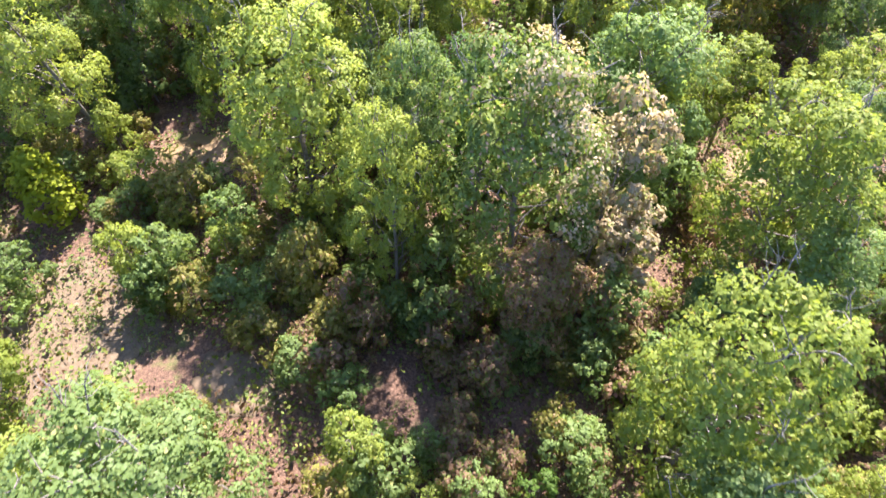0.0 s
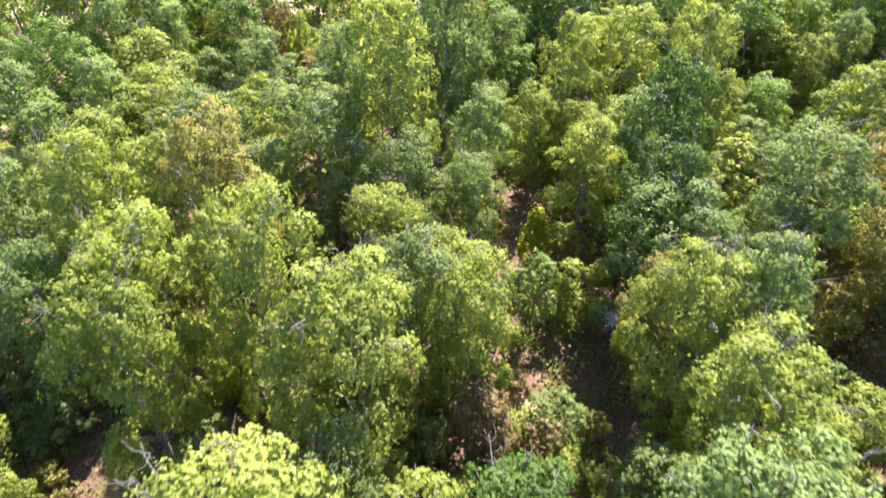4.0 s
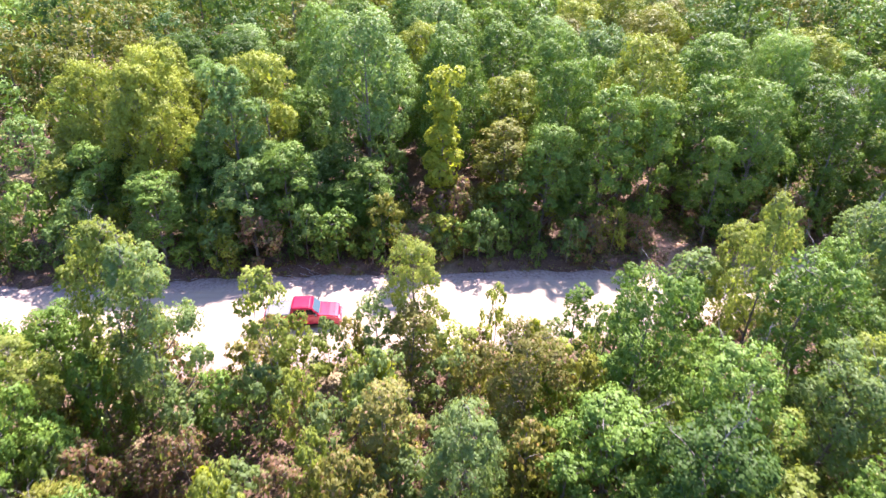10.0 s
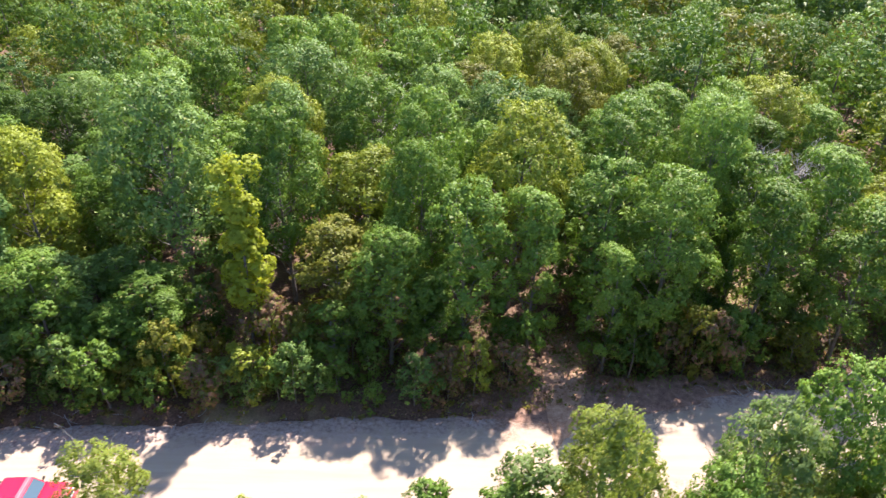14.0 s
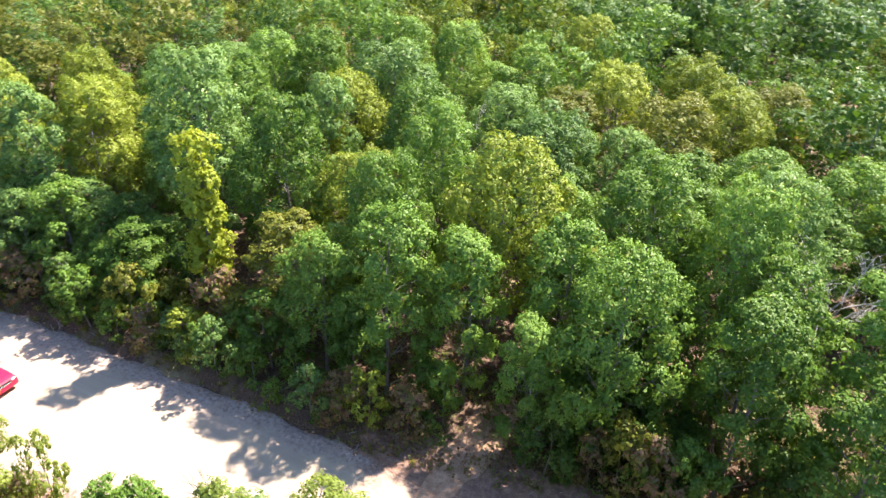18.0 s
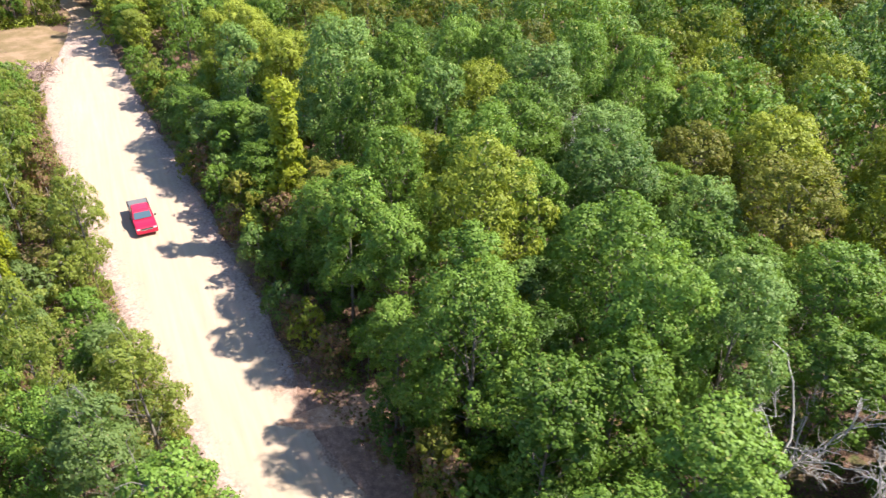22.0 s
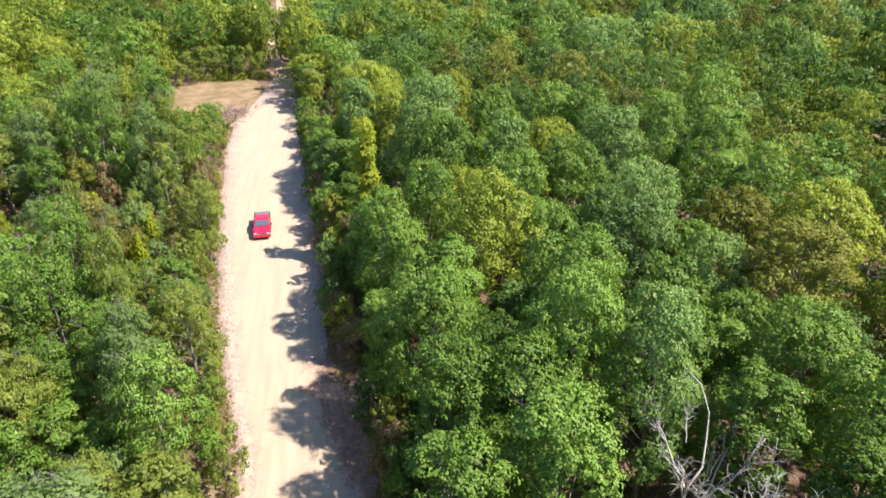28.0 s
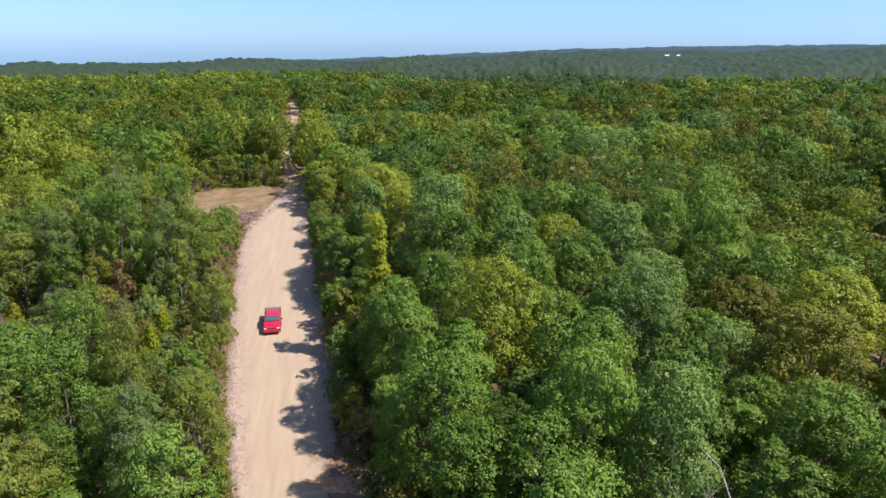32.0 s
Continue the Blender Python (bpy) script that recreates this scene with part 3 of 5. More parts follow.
# each form: the size it was drawn at, and its pairs of meshes
FORMS = {
    "fine": (2.9, 12.0, [shape_meshes("fine", *tree_shape(11 + i, 2.9, 12.0, 0.10, 26, 26, 25, 0.150, bare=6, crisp=0.28, core=14)) for i in range(6)]),
    "broad": (2.9, 12.0, [shape_meshes("broad", *tree_shape(21 + i, 2.9, 12.0, 0.08, 26, 22, 25, 0.158, bare=3, crisp=0.36)) for i in range(6)]),
    "leafy": (2.8, 15.0, [shape_meshes("leafy", *tree_shape(31 + i, 2.8, 15.0, 0.08, 30, 21, 25, 0.176, crisp=0.66, fat=1.05)) for i in range(6)]),
    "spreading": (4.1, 16.0, [shape_meshes("spreading", *tree_shape(41 + i, 4.1, 16.0, 0.14, 40, 26, 26, 0.190, fat=0.96, spread_out=0.76, trunk_r=0.17, crisp=0.62)) for i in range(6)]),
    "column": (1.6, 15.0, [shape_meshes("column", *tree_shape(52, 1.6, 15.0, 0.02, 26, 22, 18, 0.23, columnar=True))]),
    "slim": (1.5, 9.0, [shape_meshes("slim", *tree_shape(61 + i, 1.5, 9.0, 0.16, 18, 16, 16, 0.155, trunk_r=0.08, fat=1.15, core=12, crisp=0.42)) for i in range(4)]),
    "shrub": (1.6, 4.2, [shape_meshes("shrub", *tree_shape(71 + i, 1.6, 4.2, 0.04, 12, 14, 15, 0.155, limbs=4, trunk_r=0.05, core=8, fat=1.1, crisp=0.42)) for i in range(6)]),
    "cedar": (1.2, 5.5, [shape_meshes("cedar", *cedar_shape(81 + i, 1.2, 5.5)) for i in range(3)]),
}
TONES = {'G': "mid-green", 'Y': "yellow-green", 'B': "grey-green", 'D': "dark green", 'O': "olive-brown", 'P': "tan seed-headed", 'R': "russet dry", 'S': "cream-tan dry", 'C': "bright", 'L': "lime-green"}
ptr = np.random.default_rng(5)
CROWNS = {}


def crown_mesh(form, i, tone):
    """The crown mesh of a form in a tone, shared by all trees that look alike."""
    if (form, i, tone) not in CROWNS:
        _, name, crown = FORMS[form][2][i]
        CROWNS[form, i, tone] = mesh_np(name + "_crown", crown[0], crown[1], (LEAF[tone],), normals=crown[2])
    return CROWNS[form, i, tone]


def tree(form, tone, x, y, h, r, where):
    """One tree of a form, at its place and size, with trunk and crown as parts."""
    R, H, shapes = FORMS[form]
    # dense wood, and some trees before the lane, take the contrast-painted leaf copies
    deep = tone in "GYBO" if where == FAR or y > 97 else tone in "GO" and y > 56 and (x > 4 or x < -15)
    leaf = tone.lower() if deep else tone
    which = (ptr.integers(3) + 2 * "GYBODPRCLS".index(tone)) % len(shapes)
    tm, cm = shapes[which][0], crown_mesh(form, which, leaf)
    kind = "cedar_tree" if form == "cedar" else ("sapling" if h > 4.2 else "bush" if h > 2.7 else "shrub") if form == "shrub" else "hickory_tree" if tone in "YL" else "oak_tree"
    ob = new(kind)
    ob.matrix_basis = Matrix.LocRotScale((x, y, float(land(x, y)) - 0.05), Euler((0, 0, ptr.uniform(0, 6.28))), (r / R, r / R, h / H))
    for nm, me in (("trunk", tm), ("crown", cm)):
        new(nm, me).parent = ob
    size = "tall" if h > 13 else "small" if h < 8 else "medium"
    words = {"cedar_tree": "bright green conical cedar", "shrub": TONES[tone] + " low leafy shrub", "bush": TONES[tone] + " rounded leafy bush", "sapling": TONES[tone] + " bushy sapling", "oak_tree": f"{size} {TONES[tone]} broadleaf tree", "hickory_tree": f"{size} {TONES[tone]} slender-leaved tree"}[kind]
    cat = {"cedar_tree": "cedar", "shrub": "shrub", "bush": "bush", "sapling": "sapling", "oak_tree": "tree", "hickory_tree": "tree"}[kind]
    return tagged(ob, f"{words} {where}", cat, group={"cedar_tree": "cedars", "shrub": "shrubs", "bush": "bushes", "sapling": "saplings", "oak_tree": "trees", "hickory_tree": "yellow-green trees"}[kind] + " " + where)


# tone, x, y, height, crown radius
WOOD = []
# near the start
WOOD += [
    ('G', -9.2, 7.3, 12.6, 3.5), ('Y', -3.6, 8.9, 7.7, 1.2), ('Y', 10.8, 9.6, 16.0, 3.0), ('Y', -2.0, 19.2, 13.4, 2.0),
    ('G', -14, 19.1, 5.5, 1.6), ('Y', 16.2, 19.2, 14.5, 3.3), ('P', 4, 19.8, 16.5, 3.4), ('S', 7.7, 19.2, 14.3, 1.75), ('S', 9.2, 18.4, 8.6, 1.7), ('Y', -15.9, 19.3, 5.7, 1.5), ('R', 4.6, 16.6, 8.0, 1.95), ('R', 1.4, 16.2, 5.2, 1.6), ('R', 3.0, 9.4, 3.2, 1.2), ('O', 5.2, 10.8, 3.8, 1.3), ('R', 1.2, 10.2, 2.8, 1.1), ('D', 4.6, 8.0, 3.0, 1.1), ('R', 6.8, 16.2, 6.2, 1.5), ('R', -4.6, 17.4, 4.6, 1.3), ('R', -3.2, 15.8, 4.2, 1.2), ('O', -6.4, 18.8, 6.0, 1.5),
    ('G', -1.2, 22.0, 14.2, 2.2), ('C', -22.1, 24.3, 5.9, 1.6), ('B', 9.7, 24.8, 13.8, 3.2), ('Y', -7.4, 25.2, 14.4, 3.3),
    ('Y', 12, 29.4, 13.3, 3), ('Y', -12.8, 30.8, 15.5, 2.5), ('Y', -3.8, 31.3, 14.6, 3.2), ('R', 0.9, 32.4, 7.3, 1.5),
]
WOOD += [
    ('Y', 10.3, 33.9, 13.1, 2.5), ('Y', -12.7, 34, 15.6, 2.5), ('G', 13.4, 34.7, 13.7, 2.5), ('Y', -8.4, 34.8, 15.9, 2.7),
]
# middle of the near wood
WOOD += [
    ('G', -1.4, 37.1, 11.7, 2.9), ('Y', -17.4, 39.9, 15.2, 2.4), ('G', 5.1, 40.9, 6.4, 1.8), ('B', 12.1, 40.9, 11.3, 3.3),
    ('O', -11, 41.2, 15.1, 2.6), ('Y', -14.9, 42.8, 13.6, 2.4), ('C', 5.6, 46.5, 5.7, 1.1), ('D', 12.4, 48.3, 14.4, 2.7),
    ('G', -8.4, 48.8, 12.4, 3.3), ('Y', -3.3, 51.8, 16, 2.8), ('Y', -19, 52.1, 10.8, 3.3), ('G', -0.3, 58.2, 15.9, 2.6),
    ('C', 14.9, 58.6, 4.8, 1.1), ('Y', -21.9, 59.7, 9.9, 3.3), ('B', 4.5, 60, 5.5, 1.4), ('B', 24.3, 60.5, 7.2, 1.8),
]
WOOD += [
    ('C', 10.6, 62.2, 4.4, 1.1), ('Y', 18.3, 62.2, 11.5, 2.1), ('B', -18.1, 63.4, 7.7, 1.8), ('C', -9, 64.5, 5.8, 1.1),
    ('Y', -26.5, 65.1, 13.1, 2.5),
]
# near wood by the road
WOOD += [
    ('C', 30.8, 66.7, 7.1, 1.1), ('G', -17.2, 67.2, 10, 2.4), ('G', -24.1, 68.4, 14.2, 2.5), ('O', 14.9, 68.6, 6.1, 1.8),
    ('D', 9.6, 70.2, 12.0, 3.0), ('G', 26.9, 70.5, 10.3, 3.3), ('B', -29.4, 71.3, 15.6, 3.3), ('G', -23.1, 71.7, 15.5, 2.5),
    ('C', -13.8, 72.8, 5.7, 1.1), ('G', 6.5, 73, 9.4, 2.8), ('O', -4.9, 75.4, 8.8, 1.8), ('G', -30.1, 77.3, 16.2, 3.3),
    ('O', 3, 78.7, 9.6, 2.5), ('G', 8.8, 78.8, 13.3, 2.4), ('B', -18.2, 79.3, 14.3, 2.5), ('Y', -20.7, 80.7, 14.7, 2.5),
]
WOOD += [
    ('C', -5.5, 81, 6.4, 1.1), ('G', 18.2, 81, 13.1, 2.6), ('Y', -11.8, 81.4, 11, 1.6), ('C', 1.9, 81.4, 6.1, 1.1),
    ('C', 3.7, 82.5, 7.8, 1.1), ('O', -3.9, 84.5, 7.2, 1.5), ('Y', 18.5, 85.3, 14.3, 2), ('B', -6.4, 86.1, 6.8, 1.3),
    ('Y', -3.7, 87.2, 10.2, 2.0), ('O', -13.4, 85.4, 5.0, 1.3), ('Y', -11.5, 85.7, 5.3, 1.3), ('G', -9.8, 85.8, 4.9, 1.2), ('O', -8.1, 85.9, 4.6, 1.2), ('B', 27.4, 87.3, 5.4, 1.4), ('G', 10.8, 87.9, 8.8, 1.35), ('Y', 19.6, 90.0, 10.2, 2.3), ('G', 7.4, 87.6, 6.8, 1.15), ('G', 14.6, 87.2, 8.0, 1.7),
    ('Y', 1.9, 87.6, 6.2, 1.1), ('G', 30.6, 90.7, 12.8, 2.5), ('Y', 29.3, 93.5, 5.6, 1.5),
]
# great crowns of the dense wood
GREAT = [
    ('B', -9.2, 111.2, 18.6, 4.6), ('G', -1.4, 112.6, 16.9, 3.7), ('G', 9.5, 117.6, 16.2, 3.7), ('G', 9.3, 109.6, 15.4, 3.2), ('Y', 16.4, 112.4, 17.0, 4.1),
    ('G', 25.4, 118.0, 15.7, 4.2), ('G', 31.4, 115.0, 16.4, 3.4), ('B', 33.3, 120.2, 15.6, 3.3), ('G', 27.0, 107.2, 14.4, 3.6), ('G', 33.6, 111.6, 14.2, 2.9),
    ('G', 34.0, 107.2, 14.2, 2.8), ('G', 22.8, 104.2, 10.6, 1.9), ('G', 12.4, 104.8, 14.4, 2.9), ('G', 17.6, 106.6, 13.6, 2.5), ('B', -2.5, 130.4, 16.2, 4.8), ('Y', 16.6, 143.0, 14.6, 4.5),
    ('O', 24.2, 136.0, 14.6, 4.6), ('G', 32.4, 130.8, 13.2, 3.9), ('O', 32.0, 152.2, 12.6, 4.0), ('Y', 44.0, 134.0, 13.2, 4.4), ('Y', -20.8, 111.4, 14.6, 3.6),
    ('G', 40.0, 111.8, 14.4, 3.0), ('G', 40.2, 106.2, 12.6, 3.0), ('G', 4.0, 123.6, 15.4, 4.2), ('B', 15.2, 125.2, 15.0, 4.2), ('G', -12.8, 120.0, 16.4, 4.0), ('Y', -27.2, 106.4, 17.0, 3.4),
]
# road edge of the far wood
WOOD += [
    ('Y', -20, 97.5, 4.2, 1.2), ('G', -26, 98.9, 8.6, 2.5), ('B', -18.4, 100.9, 9.3, 2.3), ('G', -10.6, 102.1, 6.7, 2),
    ('G', 3.9, 102.9, 6.9, 1.6), ('Y', -27.3, 103.9, 16.6, 2.5), ('G', 24.2, 104.6, 12.4, 2.5), ('B', -20, 105, 17.2, 2.5),
    ('O', 3.9, 106.2, 10.8, 2.5), ('Y', -26.6, 106.7, 17.2, 2.5), ('Y', 27.2, 106.9, 14, 2.5), ('G', 16.3, 107.3, 15.7, 2.8),
    ('G', 25.6, 107.4, 9.2, 1.8), ('L', -2.2, 104.0, 16.3, 1.9), ('Y', -18, 107.8, 16.1, 2.5), ('G', 23.3, 107.9, 8.9, 1.8),
]
WOOD += [
    ('G', 33.8, 108, 13.3, 3), ('Y', -32.8, 108.4, 15.2, 3.3),
]
# far wood, front rows
WOOD += [
    ('Y', 29.1, 108.8, 14.3, 2.5), ('G', 22.6, 109.6, 14.5, 2.5), ('G', 9.6, 110.4, 14.9, 2.3), ('B', -8.8, 110.5, 17.2, 2.5),
    ('G', -2.6, 111.2, 17, 2.5), ('G', -11.9, 111.3, 17.2, 2.5), ('G', 39.6, 111.8, 14.9, 2.5), ('G', 36.5, 112.1, 14.2, 2.5),
    ('Y', 47.1, 112.5, 11.5, 3.3), ('Y', 15.6, 112.6, 17, 3.3), ('G', 9.7, 114.1, 16.3, 2.3), ('G', 24.5, 114.2, 15.9, 2.3),
    ('G', 29.9, 114.5, 16, 2.3), ('Y', -24.1, 114.6, 14.2, 3.3), ('G', -0.3, 115.1, 14.3, 2.3), ('G', 27.1, 116.8, 15.4, 2.5),
]
WOOD += [
    ('Y', 16.1, 117.3, 16.2, 2.9), ('Y', -14.2, 117.6, 16.5, 2.3),
]
# far wood, back rows
WOOD += [
    ('B', -1.9, 118.5, 16.5, 2.3), ('G', 22.9, 119.6, 15.1, 2.5), ('B', 7.6, 119.8, 14.7, 3.3), ('G', 26.4, 120.1, 15.1, 2.5),
    ('Y', -16.8, 120.2, 15, 2.3), ('B', 32.2, 121, 15.5, 3.2), ('X', 35.5, 122.3, 9.1, 2.5), ('G', 27.3, 123.4, 14.2, 2.5),
    ('Y', -3.4, 124, 15, 3.3), ('X', 42.1, 124.1, 11.9, 3.3), ('G', 36.5, 124.8, 11.8, 2.5), ('G', 16.5, 126.3, 13.6, 3.3),
    ('G', -16.5, 128.1, 16.2, 3.3), ('G', 31.6, 129, 12.9, 3.3), ('G', -2.7, 130, 16.4, 3.3), ('X', 5.2, 131.4, 13.6, 3.3),
]
WOOD += [
    ('G', -12.1, 131.7, 16.4, 3.3), ('O', 24.4, 135.1, 14.9, 3.4), ('O', 13.7, 136.3, 12.9, 3.6), ('G', -5.4, 138, 17.2, 3.3),
    ('G', 4.9, 140.9, 13.7, 2.5), ('G', 6.5, 142.6, 15.2, 2.5), ('Y', 28.1, 142.6, 13.8, 3.3), ('G', -2.1, 143.1, 16.4, 3.3),
    ('Y', 22.8, 151.3, 14.7, 3.3), ('O', 29.4, 152, 13.3, 3.3), ('D', 50.9, 158.7, 10.4, 3.3), ('Y', 8.4, 160.5, 15.5, 3.3),
    ('G', 17.9, 183.4, 14.9, 3.3),
]

NEAR, EDGE, FAR = "in the open wood before the lane", "along the edge of the lane", "in the dense wood beyond the lane"


def where_is(x, y):
    mid, half = lane(np.float64(x))
    side = abs(y - mid) - half
    return EDGE if side < 3.5 else NEAR if y < mid else FAR


taken = []
for tone, x, y, h, r in GREAT + [w for w in WOOD if w[0] == 'L' or w[2] < 104 or all(math.hypot(w[1] - g[1], w[2] - g[2]) > 0.66 * (1.2 * w[4] + g[4]) for g in GREAT)]:
    if y > 104 and tone not in "XL" and r > 1.9 and (tone, x, y, h, r) not in GREAT:
        r *= 1.2
    taken.append((x, y, r))
    if tone == 'X':
        continue
    form = "cedar" if tone == 'C' else "column" if tone == 'L' else "shrub" if h < 6.6 else "slim" if r < 1.9 else ("spreading" if r > 3.1 else "leafy") if y > 98 else "fine" if y < 45 else "broad"
    tree(form, tone, x, y, h + (0.3 if h > 9 else 0), r * (1.08 if 1.9 < r and y < 104 else 1.0), where_is(x, y))


def seed_heads(form, seed, args):
    """Cream tassels over the top and the sunny flank of a crown."""
    _, (v, f, n) = tree_shape(seed, *args)
    mid = v.reshape(-1, 4, 3).mean(1)
    R, H = FORMS[form][:2]
    keep = mid[:, 0] / R * 1.0 + (mid[:, 2] / H - 0.50) * 1.0 + 0.55 * waves(mid[:, 0], mid[:, 1] + mid[:, 2], 2.5) > 0.36
    v = v.reshape(-1, 4, 3)[keep] + (mid[keep] * np.array([0.11, 0.11, 0.025]))[:, None]
    return mesh_np("tassels", v.reshape(-1, 3), np.arange(4 * len(v)).reshape(-1, 4), (LEAF['S'],), normals=n.reshape(-1, 4, 3)[keep].reshape(-1, 3))


tassel_tree = next(o for o in scene.objects if "tan seed-headed" in o.get("label", ""))
tassel_tree.matrix_basis = Matrix.Translation(tassel_tree.location) @ Matrix.Diagonal((*tassel_tree.scale, 1))
tassel_kind = next(i for i, f in enumerate(FORMS["fine"][2]) if f[0] in [c.data for c in tassel_tree.children])
heads = new("tassels", seed_heads("fine", 11 + tassel_kind, (2.9, 12.0, 0.10, 26, 26, 14, 0.115)))
heads.parent = tassel_tree
tagged(heads, "cream dry seed heads over the crown", kind="stuff")


# bare places: x, y, radius
GLADES = [(-15.0, 29.4, 3.0), (-7.0, 10.5, 2.4), (-2.0, 14.0, 1.6), (3.5, 10.0, 1.6), (4.2, 6.6, 1.6), (-18.6, 16.2, 2.2), (-9.8, 13.4, 1.6), (-23, 23, 2.5), (-13.8, 15, 2.0), (-7.4, 48.0, 1.6), (8.5, 66, 2.4),
          (-17.5, 59, 2.8), (-15, 64, 2.2), (-11.7, 76.5, 1.6), (13.7, 106.3, 2.0), (20.0, 104.5, 3.6), (20.5, 110, 2.6), (15.3, 141.8, 3.0), (-28.4, 111.4, 2.0),
          (38.6, 118.2, 3.0), (44.5, 120.5, 2.6), (7.0, 36.5, 1.8), (36.5, 121.0, 3.0), (39.5, 117.5, 2.0), (44, 112, 1.5)]


# open, shrubby places without tall trees: x, y, radius
LOW = [(-19, 20, 9.5), (0.8, 7.0, 4.6), (-5.2, 17.0, 4.6), (-15, 28, 4), (-8, 13, 5), (-12, 70, 5.5), (-14, 62, 4), (0, 83, 5), (12, 91, 5), (-2.0, 103.2, 5.0), (-52, 78, 8), (-3, 109, 6.0)]


def headroom(x, y):
    """How tall the scrub grows: low in the open strip before the lane."""
    return 0.60 * (87.0 - y) + (1.0 if x < -14.5 else 4.0) if -19 < x < 6.5 and 60 < y < 88 else 0.9 * (88.0 - y) + 4.0 if 6.5 < x < 17 and 78 < y < 88 else 99.0


def free(x, y, r, gap, h=0.0):
    mid, half = lane(np.float64(x))
    tall = r > 1.9
    if h > headroom(x, y):
        return False
    if abs(y - mid) - half < (0.4 + 0.55 * r if y < mid or not tall else (4.4 if 0 < h < 11.6 else 8.4) if x < 13 else 3.0):
        return False
    if y < mid and -30 < x < 17 and mid - half - y < (1.9 if tall else 0.5) * r + 0.3:
        return False
    if tall and any((x - a) ** 2 + (y - b) ** 2 < c * c for a, b, c in LOW):
        return False
    if ((x + 79) / 23) ** 2 + ((y - 77.5) / 12) ** 2 < 1:
        return False
    if any((x - a) ** 2 + (y - b) ** 2 < (c + 0.5 * r) ** 2 for a, b, c in GLADES):
        return False
    return all((x - a) ** 2 + (y - b) ** 2 > (gap * (c + r)) ** 2 for a, b, c in taken)


fill = np.random.default_rng(21)


def pick_tone(weights):
    return "GYBODR"[fill.choice(6, p=np.array(weights) / sum(weights))]


def fill_wood(x0, x1, y0, y1, tries, lo, hi, forms, weights, gap, where, limit):
    made = 0
    for _ in range(tries):
        x, y, h = fill.uniform(x0, x1), fill.uniform(y0, y1), fill.uniform(lo, hi)
        r = np.clip(h * (fill.uniform(0.30, 0.48) if h < 6.5 else (fill.uniform(0.19, 0.27) if y < 98 else fill.uniform(0.23, 0.31))), 1.0, 1.9 if forms[0] == "shrub" else 4.8)
        if made < limit and free(x, y, r, gap, h):
            tree("slim" if forms[0] != "shrub" and r < 1.9 else "spreading" if forms[0] == "leafy" and r > 3.1 else forms[0], pick_tone(weights), x, y, h, r, where)
            taken.append((x, y, r))
            made += 1
    return made


fill_wood(-13, 0, 62, 80, 700, 1.6, 4.6, ("shrub",), (1, 1, 0.5, 4, 0, 4), 0.30, NEAR, 34)
fill_wood(0.5, 7.5, 8, 18, 400, 1.6, 4.0, ("shrub",), (1.5, 0.2, 1.0, 1.5, 0.8, 4), 0.28, NEAR, 22)
fill_wood(-7, 0, 12, 18, 300, 1.6, 3.6, ("shrub",), (2.0, 1.0, 1.5, 1.5, 0.5, 3), 0.28, NEAR, 14)
fill_wood(-30, 32, -4, 46, 2600, 7.0, 13.5, ("fine",), (4, 4, 2.2, 1.2, 0.6, 0), 0.56, NEAR, 70)
fill_wood(-34, 42, 46, 90, 2800, 7.0, 13.5, ("broad",), (3.6, 5.4, 1.6, 0.6, 0.3, 0), 0.56, NEAR, 120)
fill_wood(-36, 14, 102.5, 107, 900, 8.0, 11.5, ("leafy",), (6, 0.8, 2.0, 0.5, 1.2, 0), 0.46, FAR, 18)
fill_wood(-36, 50, 99, 134, 2600, 10.0, 17.0, ("leafy",), (6, 0.8, 2.0, 0.5, 1.2, 0), 0.70, FAR, 100)
fill_wood(-30, 32, -4, 88, 3600, 2.0, 6.0, ("shrub",), (2.6, 4, 1.6, 2.4, 0.3, 1.6), 0.32, NEAR, 230)
fill_wood(19, 46, 78, 97, 900, 7.0, 11.0, ("broad",), (4.5, 4, 1.5, 0.3, 0, 0), 0.56, EDGE, 12)
fill_wood(24, 48, 103, 114, 900, 3.0, 6.0, ("shrub",), (4, 1, 1.5, 1, 2, 0.6), 0.36, FAR, 26)
fill_wood(-26, 18, 7, 38, 2200, 1.4, 3.8, ("shrub",), (3, 2, 3, 2.4, 0.8, 2.6), 0.20, NEAR, 110)
fill_wood(-26, 22, 6, 38, 1500, 2.2, 5.2, ("shrub",), (2.4, 3, 3, 2.0, 0.3, 1.8), 0.26, NEAR, 60)
fill_wood(-62, -42, 64, 84, 500, 3.0, 6.5, ("shrub",), (4, 4, 1.5, 1, 0.5, 0.3), 0.30, "beside the clearing", 40)
fill_wood(-30, 16, 71, 84.5, 1200, 5.0, 8.0, ("shrub",), (2.5, 3, 1.5, 2.2, 0.3, 0.8), 0.42, NEAR, 46)
